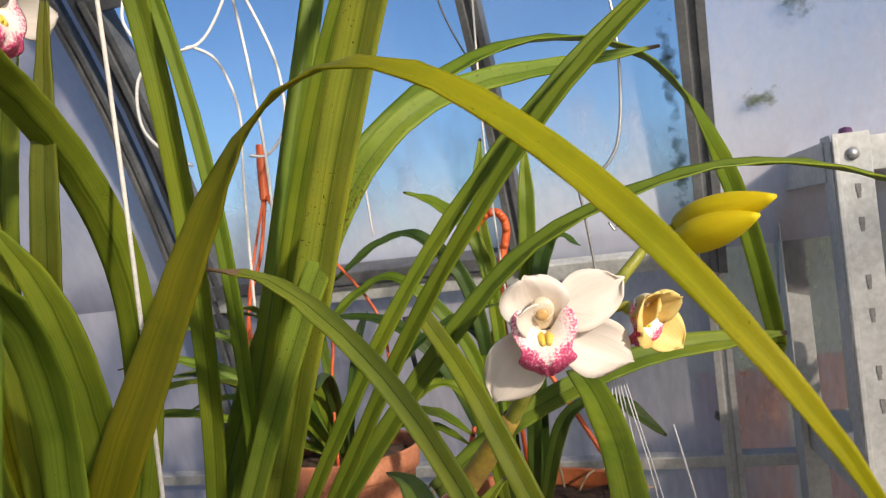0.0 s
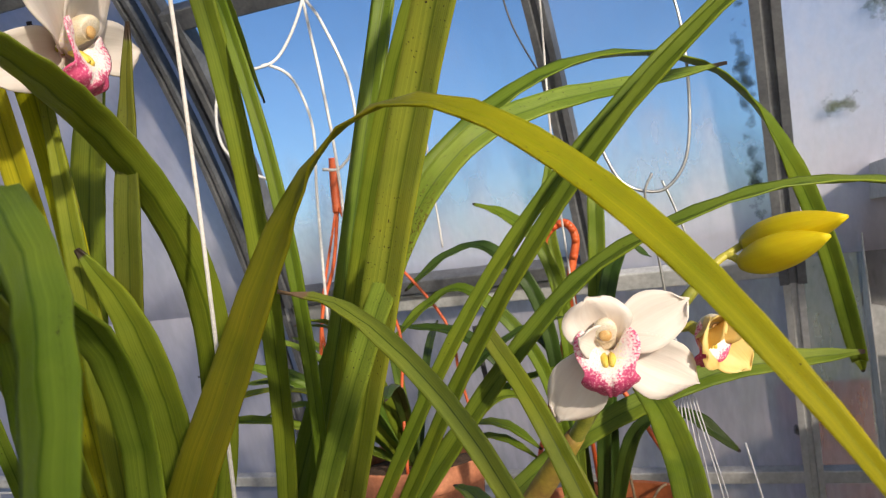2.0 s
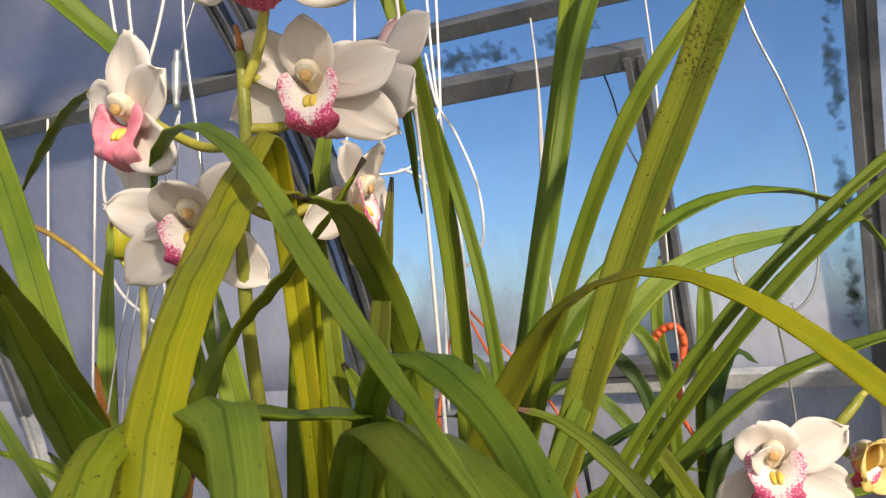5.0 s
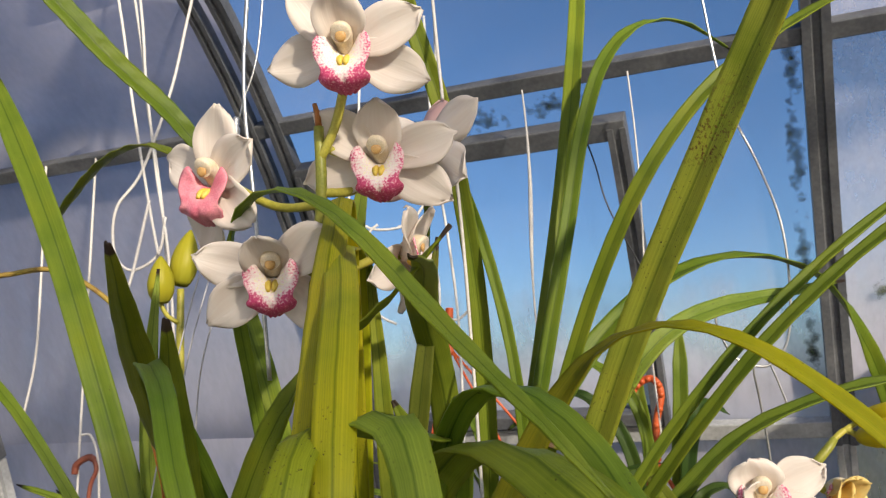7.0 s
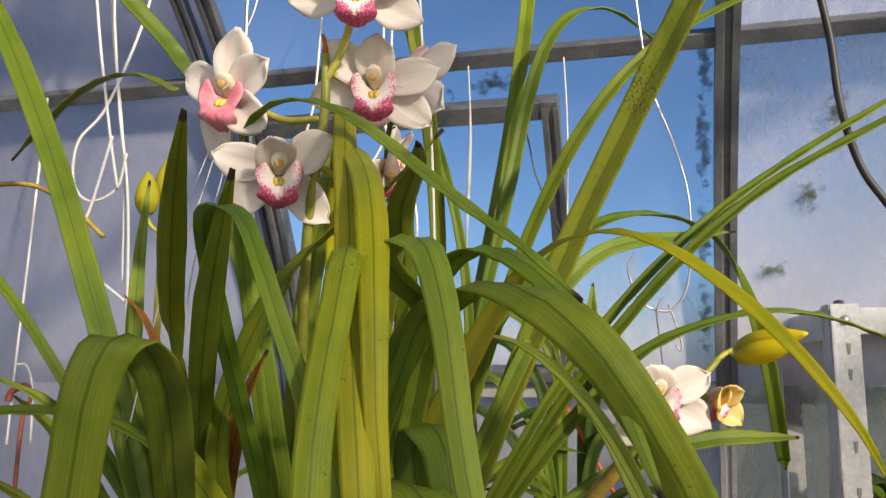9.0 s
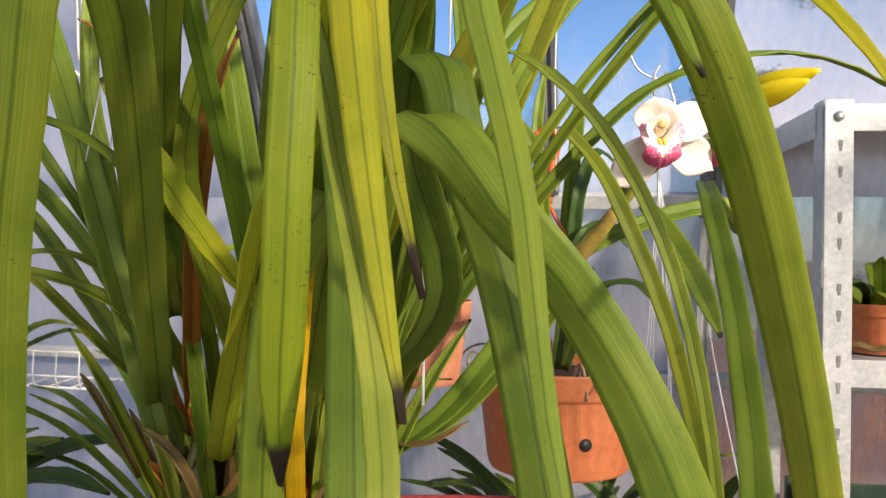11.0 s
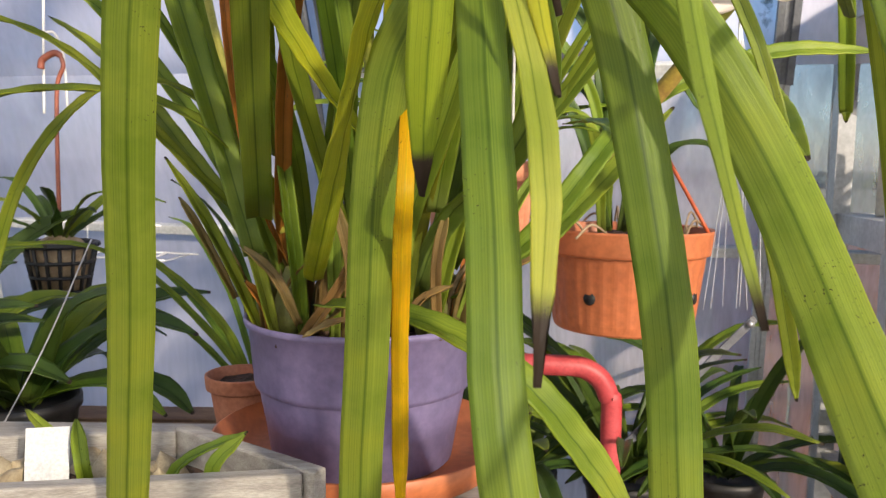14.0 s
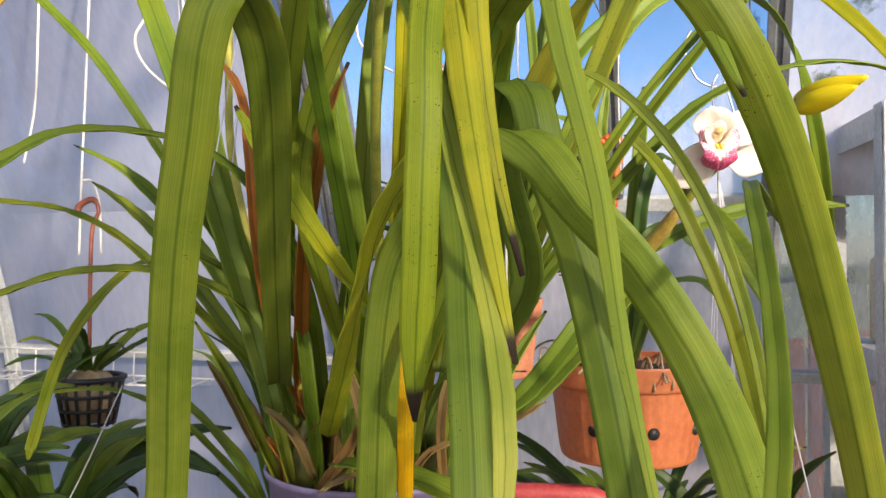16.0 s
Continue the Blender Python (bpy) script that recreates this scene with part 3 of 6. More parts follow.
def orchid_flower(parent, where, toward, roll, size=0.93, angles=(95, 25, 155, -38, -142), leans=(25, 8, 8, -4, -4), lengths=(0.042, 0.052, 0.052, 0.053, 0.053), lip=LIP, seed=0, petal=PETAL, lip_drop=0.0, name="flower", blush=(), widths=None):
    """A cymbidium bloom: three sepals, two petals, a three-lobed lip and the column, facing toward."""
    f = part(name, tube_bm([(0, 0, -0.014), (0, -0.002, -0.006), (0, 0, 0.0)], 0.0045, 6, 10), STEM_YELLOW, parent)
    d = (Vector(toward) - Vector(where)).normalized()
    q = d.to_track_quat("Z", "Y")
    f.matrix_basis = Matrix.LocRotScale(where, q, (size,) * 3) @ pose(0, 0, 0, 0, 0, roll)
    names = ("sepal", "petal", "petal", "sepal", "sepal")
    for k, (a, l, n) in enumerate(zip(angles, leans, names)):
        wide = (widths or (0.031, 0.029, 0.029, 0.03, 0.03))[k]
        g = blade_grid(lengths[k], wide, 1.45 if n == "petal" else 1.4, 0.16 if k else 0.2, (0.1, -0.06, -0.06, -0.1, -0.1)[k], wave=0.09, seed=2.1 * seed + 1.7 * k)
        part(n, shell_bm(place(g, a, l, -0.001 + 0.0012 * (k in (1, 2))), 0.0009), PETAL_PINK if k in blush else petal, f)
    # lip: a deep trough with broad upright side lobes that ends in a ruffled, recurved front lobe
    rows, cols = 34, 25
    g, uv = np.zeros((rows, cols, 3)), np.zeros((rows, cols, 2))

    def step(a, b, x):
        x = min(1.0, max(0.0, (x - a) / (b - a)))
        return x * x * (3 - 2 * x)
    for i, s in enumerate(np.linspace(0, 1, rows)):
        front = max(0.0, (s - 0.4) / 0.6)
        wall = step(0.0, 0.2, s) * (1 - step(0.22, 0.56, s))
        half = 0.0075 + 0.003 * step(0.0, 0.15, s) + 0.0058 * step(0.16, 0.38, s) - 0.0032 * step(0.4, 0.53, s) + 0.0022 * step(0.54, 0.72, s)
        half *= math.sqrt(max(0.16, 1 - max(0.0, (s - 0.7) / 0.32) ** 2))
        for j, x in enumerate(np.linspace(-1, 1, cols)):
            ax = abs(x)
            yy = -0.003 - 0.0055 * min(1, s / 0.4) - 0.0185 * front ** 0.9 + wall * 0.0155 * ax ** 1.5 + 0.0035 * front * ax * ax
            zz = 0.002 + 0.0125 * min(1.0, s / 0.4) ** 0.8 + 0.0065 * math.sin(math.pi * min(1, front * 1.05)) - 0.006 * front ** 2 + wall * (0.006 * ax ** 2 - 0.004 * ax ** 5)
            zz += step(0.45, 0.75, s) * (0.0013 * math.sin(9.0 * x + 9 * s + seed) * ax - 0.0042 * ax * ax) + 0.0016 * wall * ax * math.sin(20 * s + seed)
            zz -= 0.0011 * step(0.5, 0.7, s) * math.exp(-(x / 0.1) ** 2)
            g[i, j] = (x * half * (1 + 0.12 * wall * ax ** 3), yy + 0.0009 * math.sin(15 * x + seed) * step(0.75, 1.0, s) * (0.3 + ax), zz)
            red = step(0.02, 0.55, 0.66 * ax + 0.85 * front - 0.14 + 0.06 * math.sin(26 * x)) * step(0.4, 0.54, s)
            v = max(step(0.45, 1.0, ax) * 0.6 * step(0.1, 0.3, s), 0.88 * red, 0.1 * s)
            uv[i, j] = (0.5 + x / 2, min(1.0, v))
    part("lip", shell_bm(g, 0.0008, uv), lip, f)
    # column: a solid curved club over the throat, with its cap at the end
    col = part("column", tube_bm([(0, 0.001, 0.0), (0, 0.006, 0.005), (0, 0.0088, 0.0105), (0, 0.0092, 0.0142), (0, 0.0085, 0.0158)], lambda s: (0.0052 + 0.0012 * math.sin(2.8 * s)) * (1 if s < 0.8 else math.sqrt(max(0.08, 1 - ((s - 0.8) / 0.21) ** 2))), 16, 16), COLUMN, f)
    cap = bmesh.new()
    bmesh.ops.create_uvsphere(cap, u_segments=12, v_segments=8, radius=0.0019, matrix=pose(0, 0.0118, 0.0148) @ Matrix.Diagonal((1.25, 0.8, 0.9, 1)))
    part("anther_cap", cap, CAP, col)
    hollow = bmesh.new()
    bmesh.ops.create_uvsphere(hollow, u_segments=12, v_segments=8, radius=0.0034, matrix=pose(0, 0.0066, 0.0154) @ Matrix.Diagonal((1.0, 1.0, 0.4, 1)))
    part("stigma", hollow, STIGMA, col)
    for x in (-0.002, 0.002):
        part("callus", tube_bm([(x, -0.0045, 0.006), (x * 1.1, -0.0062, 0.0125), (x * 0.75, -0.0095, 0.0172)], lambda s: 0.0019 * (0.6 + 0.6 * math.sin(math.pi * s)), 10, 8), CALLUS, f)
    return f


def flower_bud(parent, foot, end, radius, mat, seams=3, name="bud"):
    """A closed bud: overlapping pointed sepals round a spindle."""
    a, b = np.asarray(foot, float), np.asarray(end, float)
    ax = (b - a) / np.linalg.norm(b - a)
    side = np.cross(ax, (0.2, 0.1, 1.0))
    side /= np.linalg.norm(side)
    up = np.cross(ax, side)
    ln = np.linalg.norm(b - a)
    bud = None
    for k in range(seams):
        base = 2 * math.pi * k / seams
        g = np.zeros((16, 9, 3))
        for i, s in enumerate(np.linspace(0, 1, 16)):
            r = radius * (math.sin(math.pi * (0.06 + 0.94 * s) ** 0.8) ** 0.75 if s < 0.98 else 0.06) + 0.0004 * (1 - s)
            for j, x in enumerate(np.linspace(-1.25, 1.25, 9)):
                ang = base + x * math.pi / seams
                rr = r * (1.0 + 0.07 * math.cos(x * 1.25))
                g[i, j] = a + ax * ln * s + rr * (math.cos(ang) * side + math.sin(ang) * up)
        ob = part(name if bud is None else "sepal", shell_bm(g, 0.0008), mat, bud or parent)
        bud = bud or ob
    return bud


# ---- greenhouse: steel hoops with polycarbonate between them ----
ALONG, OUT = Vector((0.9613, -0.2756, 0)), Vector((0.2756, 0.9613, 0))
RIDGE = -0.25                        # distance of the ridge line, measured along OUT


def hoop_rz(h):
    """Distance along OUT and height of the hoop at angle h from the ground (0) over the ridge (90) to the other side (180)."""
    c, s = math.cos(radians(h)), math.sin(radians(h))
    return RIDGE + math.copysign(1.62 * abs(c) ** 0.75, c), 2.08 * abs(s) ** 0.9


def hoop_point(u, h, inset=0.0):
    r, z = hoop_rz(h)
    r -= inset * math.cos(radians(h))
    return ALONG * u + OUT * r + Vector((0, 0, z - inset * math.sin(radians(h))))


def hoop_angle(z):
    """The angle at which the near side of the hoop has this height."""
    return math.degrees(math.asin(min(1.0, (z / 2.08) ** (1 / 0.9))))


def hoop_bar(name, u, width, deep, mat, h0=0.0, h1=180.0, n=60, label="", parent=None, kind="structure"):
    """A bent box section that follows the hoop."""
    bm = bmesh.new()
    rings = []
    for h in np.linspace(h0, h1, n):
        rings.append([bm.verts.new(hoop_point(u + du, h, ins)) for du, ins in ((-width / 2, 0.004), (width / 2, 0.004), (width / 2, deep), (width * 0.18, deep), (width * 0.12, deep - 0.004), (-width * 0.12, deep - 0.004), (-width * 0.18, deep), (-width / 2, deep))])
    k = len(rings[0])
    for a, b in zip(rings, rings[1:]):
        for j in range(k):
            bm.faces.new((a[j], a[(j + 1) % k], b[(j + 1) % k], b[j]))
    bm.faces.new(rings[0])
    bm.faces.new(rings[-1][::-1])
    return tagged(part(name, bm, mat, parent, label, smooth=False), "", "greenhouse frame" if parent is None else "", "", kind if parent is None else "")


def purlin(name, z, u0, u1, high, deep, mat, label="", parent=None):
    """A straight bar along the house, lying on the hoops at this height."""
    h = hoop_angle(z)
    p = hoop_point(0, h, deep / 2)
    r, _ = hoop_rz(h)
    q = hoop_point(0, h + 1)
    lean = math.atan2(q.z - hoop_point(0, h).z, (hoop_point(0, h) - q).dot(OUT))
    m = Matrix((ALONG, OUT, (0, 0, 1))).transposed().to_4x4()
    m.translation = p + ALONG * (u0 + u1) / 2
    bm = box_bm((u1 - u0, deep, high), (0, 0, 0), 0.002, turn=Matrix.Rotation(math.pi / 2 - lean, 4, "X"))
    bmesh.ops.transform(bm, matrix=m, verts=bm.verts)
    ob = part(name, bm, mat, parent, label, smooth=False)
    return tagged(ob, "", "greenhouse frame" if parent is None else "", "", "structure" if parent is None else "")


def pane(name, u0, u1, h0, h1, mat, label, n=10):
    g = [[hoop_point(u, h, -0.004) for u in np.linspace(u0, u1, 3)] for h in np.linspace(h0, h1, n)]
    ob = part(name, shell_bm(g, 0.004), mat, None, label)
    ob.visible_shadow = h0 >= 90
    return tagged(ob, "", "greenhouse panel", "", "structure")


HOOPS = [-3.4, -2.5, -1.65, -0.757, 0.045, 0.9, 1.75]
EAVE, TOPBAR, LOWRAIL = 1.157, 1.664, 0.845
ha, hb = hoop_angle(EAVE), hoop_angle(TOPBAR)
number = 0
for u0, u1 in zip(HOOPS, HOOPS[1:]):
    # beyond 90 degrees the panels are out of view; they filter the sun
    for h0, h1, mat in ((0, ha, PANE_MILKY), (ha, hb, PANE), (hb, 90, PANE), (90, 108, PANE_SUN), (108, 180 - ha, PANE_DIFFUSER), (180 - ha, 180, PANE_MILKY)):
        number += 1
        if u1 < -0.7 and h1 <= 90:
            mat = PANE_GREY
        elif u0 > 0 and mat is PANE:
            mat = PANE_HAZY
        elif u0 < 0 and h0 == 0:
            mat = PANE_FOGGED
        pane("window_%d" % number, u0, u1, h0, h1, mat, "hazy polycarbonate panel between steel hoops" if mat in (PANE, PANE_HAZY, PANE_SUN) else "unseen polycarbonate roof panel that diffuses the sun" if mat is PANE_DIFFUSER else "frosted grey polycarbonate panel between steel hoops" if mat is PANE_GREY else "milky polycarbonate panel below the eaves bar")
for k, u in enumerate(HOOPS):
    if k == 3:
        hoop_bar("trim_hoop", u - 0.022, 0.02, 0.024, ALU, label="grey steel hoop of the greenhouse, one of a pair")
        hoop_bar("trim_hoop", u + 0.022, 0.024, 0.024, ALU, label="grey steel hoop of the greenhouse, one of a pair")
    else:
        # one bar in two greys: backlit darkness painted above the eaves, paler foot
        hoop_bar("trim_hoop", u, 0.034, 0.026, ALU, hoop_angle(EAVE - 0.02), label="grey steel hoop of the greenhouse frame")
        hoop_bar("trim_hoop_foot", u, 0.026, 0.024, RACK, 0.0, hoop_angle(EAVE - 0.02), 20, label="galvanised foot of a greenhouse hoop, coloured lighter than its backlit top")
purlin("trim_purlin", TOPBAR, HOOPS[0], HOOPS[-1], 0.024, 0.022, ALU, "grey steel purlin above the roof vent")
purlin("trim_eaves_bar", EAVE, HOOPS[3], HOOPS[4], 0.026, 0.022, RACK, "pale grey steel eaves bar along the greenhouse")
purlin("trim_low_rail", LOWRAIL, HOOPS[0], HOOPS[-1], 0.02, 0.02, RACK, "galvanised rail along the greenhouse wall")

# roof vent with its own frame
vent = thing("roof_vent", "grey aluminium roof vent frame below the purlin", "roof vent", kind="structure")
for name, u in (("stile", -0.712), ("stile", -0.215)):
    hoop_bar(name, u, 0.026, 0.036, ALU, hoop_angle(EAVE + 0.02), hoop_angle(1.605), 16, parent=vent)
purlin("top_rail", 1.6, -0.725, -0.202, 0.03, 0.034, ALU, parent=vent)
purlin("bottom_rail", EAVE + 0.03, -0.725, -0.202, 0.022, 0.034, ALU, parent=vent)

# unseen ends added to close the house; their haze dims sun on the rack
for k, u in enumerate((HOOPS[0], HOOPS[-1])):
    bm = bmesh.new()
    f = bm.faces.new([bm.verts.new(hoop_point(u, h)) for h in np.linspace(0, 180, 40)])
    r = bmesh.ops.extrude_face_region(bm, geom=[f])
    bmesh.ops.translate(bm, vec=ALONG * (0.006 if k else -0.006), verts=[v for v in r["geom"] if isinstance(v, bmesh.types.BMVert)])
    tagged(part("wall_end", bm, PANE_MILKY, None, "unseen milky end wall that closes the house and dims the sun", smooth=False), "", "greenhouse wall", "", "structure")

# ground outside, far hedge, floor inside
bm = bmesh.new()
bmesh.ops.create_grid(bm, x_segments=60, y_segments=60, size=400)
tagged(part("ground", bm, GRASS, None, "rough winter grass outside the greenhouse"), "", "ground", "", "structure").location.z = -0.03
bm = bmesh.new()
rng = random.Random(5)
for k in range(150):
    x = -55 + k * 0.75
    h = 0.5 + rng.random() * 0.5
    bmesh.ops.create_icosphere(bm, subdivisions=2, radius=0.9, matrix=pose(x, 42 + rng.random() * 3, h * 0.3) @ Matrix.Diagonal((1.2, 1.0, h * 0.7, 1)))
for v in bm.verts:
    v.co += noise.noise_vector(v.co * 1.7) * 0.35
tagged(part("hedge_backdrop", bm, HEDGE, None, "distant dark green field hedge"), "", "hedge", "", "structure")
bm = box_bm((5.2, 3.2, 0.05), (0, 0, 0), 0.004)
fl = tagged(part("floor", bm, CONCRETE, None, "grey concrete slab floor of the greenhouse", smooth=False), "", "floor", "", "structure")
fl.matrix_world = Matrix.Translation(ALONG * -0.8 + OUT * RIDGE + Vector((0, 0, -0.02))) @ pose(0, 0, 0, 0, 0, -16)

# ---- the main orchid in its purple pot ----
orchid = thing("orchid_plant", "large cymbidium orchid with arching strap leaves and white blooms", "orchid", at=(-0.25, 0.5, 0.86))
strap_leaf([(-0.216, 0.465, 0.880), (-0.206, 0.433, 0.961), (-0.183, 0.378, 1.040), (-0.153, 0.348, 1.110), (-0.127, 0.346, 1.165), (-0.103, 0.337, 1.210), (-0.079, 0.322, 1.244), (-0.056, 0.300, 1.262), (-0.029, 0.277, 1.266), (-0.001, 0.256, 1.255), (0.027, 0.239, 1.232), (0.052, 0.221, 1.203), (0.073, 0.205, 1.171), (0.092, 0.197, 1.139), (0.108, 0.200, 1.108)], 0.0098, "yellowgreen", orchid, fold=0.25, wide=3.0, flat=2.2)
strap_leaf([(-0.162, 0.516, 0.909), (-0.096, 0.450, 1.104), (-0.041, 0.381, 1.259), (0.006, 0.316, 1.369), (0.036, 0.271, 1.435), (0.062, 0.226, 1.492), (0.088, 0.185, 1.545)], 0.0222, "pale", orchid, fold=0.42)
strap_leaf([(-0.172, 0.490, 0.910), (-0.109, 0.512, 1.181), (-0.063, 0.555, 1.402), (-0.035, 0.613, 1.568), (-0.022, 0.660, 1.660), (-0.016, 0.700, 1.710)], 0.0170, "green", orchid, fold=0.5)
strap_leaf([(-0.186, 0.501, 0.903), (-0.150, 0.501, 1.029), (-0.117, 0.503, 1.148), (-0.089, 0.508, 1.261), (-0.064, 0.516, 1.365), (-0.043, 0.531, 1.455), (-0.016, 0.554, 1.526), (0.024, 0.587, 1.571), (0.076, 0.630, 1.589), (0.139, 0.684, 1.576)], 0.0135, "green", orchid)
strap_leaf([(-0.183, 0.505, 0.905), (-0.143, 0.499, 1.026), (-0.109, 0.485, 1.136), (-0.079, 0.463, 1.234), (-0.047, 0.437, 1.318), (-0.011, 0.416, 1.386), (0.036, 0.411, 1.442), (0.096, 0.424, 1.487), (0.165, 0.453, 1.527), (0.243, 0.498, 1.562), (0.264, 0.510, 1.570), (0.284, 0.523, 1.577)], 0.0124, "green", orchid)
strap_leaf([(-0.181, 0.502, 0.899), (-0.128, 0.483, 0.998), (-0.077, 0.465, 1.091), (-0.024, 0.449, 1.177), (0.038, 0.438, 1.251), (0.109, 0.436, 1.315), (0.191, 0.443, 1.371), (0.280, 0.457, 1.424), (0.324, 0.464, 1.447), (0.368, 0.472, 1.468)], 0.0095, "green", orchid)
strap_leaf([(-0.181, 0.510, 0.900), (-0.126, 0.509, 0.984), (-0.078, 0.494, 1.063), (-0.034, 0.465, 1.138), (0.012, 0.431, 1.206), (0.067, 0.403, 1.271), (0.138, 0.386, 1.329), (0.229, 0.375, 1.379), (0.265, 0.371, 1.397), (0.301, 0.368, 1.413)], 0.0108, "green", orchid)
strap_leaf([(-0.187, 0.498, 0.905), (-0.155, 0.469, 0.986), (-0.124, 0.444, 1.061), (-0.094, 0.424, 1.131), (-0.065, 0.411, 1.193), (-0.037, 0.406, 1.241), (-0.005, 0.413, 1.271), (0.034, 0.432, 1.286), (0.083, 0.457, 1.295), (0.141, 0.483, 1.305)], 0.0143, "pale", orchid, flat=0.3)
strap_leaf([(-0.194, 0.499, 0.910), (-0.154, 0.509, 1.063), (-0.102, 0.523, 1.186), (-0.039, 0.544, 1.275), (0.035, 0.571, 1.328), (0.112, 0.606, 1.344), (0.183, 0.649, 1.326), (0.238, 0.703, 1.271), (0.286, 0.762, 1.187), (0.327, 0.828, 1.076), (0.332, 0.835, 1.064), (0.336, 0.842, 1.051)], 0.0200, "green", orchid)
strap_leaf([(-0.186, 0.502, 0.903), (-0.137, 0.501, 0.972), (-0.089, 0.496, 1.038), (-0.043, 0.488, 1.098), (0.002, 0.478, 1.151), (0.048, 0.468, 1.193), (0.101, 0.463, 1.216), (0.158, 0.466, 1.228), (0.217, 0.478, 1.225), (0.277, 0.498, 1.210), (0.313, 0.511, 1.198), (0.348, 0.524, 1.184)], 0.0138, "blue", orchid)
strap_leaf([(0.048, 0.306, 0.881), (0.041, 0.309, 0.942), (0.031, 0.313, 1.000), (0.017, 0.318, 1.053), (-0.002, 0.324, 1.100), (-0.024, 0.334, 1.140), (-0.050, 0.346, 1.172), (-0.078, 0.360, 1.194), (-0.109, 0.375, 1.203)], 0.0102, "cutsplit", orchid)
strap_leaf([(-0.222, 0.465, 0.880), (-0.218, 0.465, 0.935), (-0.207, 0.466, 0.995), (-0.193, 0.466, 1.056), (-0.180, 0.461, 1.111), (-0.171, 0.446, 1.157), (-0.165, 0.426, 1.196), (-0.164, 0.403, 1.229), (-0.166, 0.375, 1.257), (-0.168, 0.344, 1.277), (-0.167, 0.308, 1.289), (-0.161, 0.266, 1.295), (-0.156, 0.219, 1.297), (-0.156, 0.168, 1.294)], 0.0205, "green", orchid, side=True)
strap_leaf([(-0.230, 0.438, 0.906), (-0.221, 0.425, 0.960), (-0.213, 0.413, 1.013), (-0.204, 0.401, 1.067), (-0.195, 0.390, 1.121), (-0.186, 0.379, 1.175), (-0.178, 0.370, 1.228), (-0.169, 0.362, 1.282), (-0.160, 0.356, 1.336)], 0.0138, "olive", orchid, fold=0.4)
strap_leaf([(-0.171, 0.501, 0.910), (-0.142, 0.467, 1.114), (-0.138, 0.433, 1.285), (-0.152, 0.402, 1.418), (-0.174, 0.382, 1.502), (-0.192, 0.366, 1.569), (-0.203, 0.356, 1.601)], 0.0141, "green", orchid, fold=0.45)
strap_leaf([(-0.175, 0.500, 0.899), (-0.137, 0.470, 0.987), (-0.116, 0.445, 1.078), (-0.111, 0.426, 1.171), (-0.116, 0.417, 1.259), (-0.131, 0.419, 1.337), (-0.150, 0.434, 1.398), (-0.166, 0.470, 1.433), (-0.180, 0.527, 1.436), (-0.189, 0.605, 1.408), (-0.195, 0.651, 1.388), (-0.199, 0.695, 1.365)], 0.0084, "green", orchid)
strap_leaf([(-0.193, 0.433, 0.952), (-0.187, 0.424, 0.990), (-0.182, 0.415, 1.029), (-0.178, 0.406, 1.066), (-0.174, 0.396, 1.103), (-0.173, 0.387, 1.139), (-0.175, 0.375, 1.173), (-0.181, 0.363, 1.205), (-0.192, 0.348, 1.233)], 0.0200, "green", orchid)
strap_leaf([(-0.303, 0.495, 0.900), (-0.271, 0.460, 0.930), (-0.244, 0.431, 0.965), (-0.222, 0.409, 1.005), (-0.207, 0.393, 1.048), (-0.199, 0.382, 1.094), (-0.197, 0.373, 1.142), (-0.199, 0.367, 1.193), (-0.202, 0.360, 1.268), (-0.207, 0.355, 1.342)], 0.0139, "green", orchid)
strap_leaf([(-0.237, 0.465, 0.880), (-0.235, 0.455, 0.980), (-0.229, 0.435, 1.098), (-0.223, 0.408, 1.211), (-0.217, 0.376, 1.295), (-0.212, 0.344, 1.326), (-0.207, 0.279, 1.321), (-0.197, 0.223, 1.308), (-0.187, 0.176, 1.286), (-0.180, 0.135, 1.262), (-0.176, 0.106, 1.233), (-0.174, 0.090, 1.195), (-0.172, 0.083, 1.149), (-0.166, 0.077, 1.096), (-0.154, 0.072, 1.041)], 0.0155, "yellow", orchid, side=6, tip=1.3)
strap_leaf([(-0.228, 0.465, 0.880), (-0.224, 0.437, 0.962), (-0.216, 0.372, 1.048), (-0.205, 0.289, 1.127), (-0.194, 0.203, 1.190), (-0.187, 0.133, 1.226), (-0.187, 0.097, 1.223), (-0.190, 0.082, 1.195), (-0.193, 0.069, 1.168), (-0.195, 0.059, 1.139), (-0.195, 0.053, 1.109), (-0.196, 0.051, 1.078), (-0.197, 0.054, 1.046), (-0.199, 0.062, 1.013), (-0.200, 0.075, 0.979)], 0.0148, "spot", orchid, side=4, tip=0.4)
strap_leaf([(-0.227, 0.465, 0.880), (-0.224, 0.433, 0.953), (-0.214, 0.360, 1.023), (-0.202, 0.271, 1.080), (-0.192, 0.194, 1.113), (-0.186, 0.152, 1.111), (-0.179, 0.119, 1.061), (-0.177, 0.089, 1.013), (-0.175, 0.064, 0.965), (-0.174, 0.044, 0.918), (-0.168, 0.031, 0.873), (-0.159, 0.024, 0.827), (-0.147, 0.021, 0.781), (-0.134, 0.022, 0.734), (-0.123, 0.023, 0.692)], 0.0195, "fresh", orchid, side=5, tip=0.1)
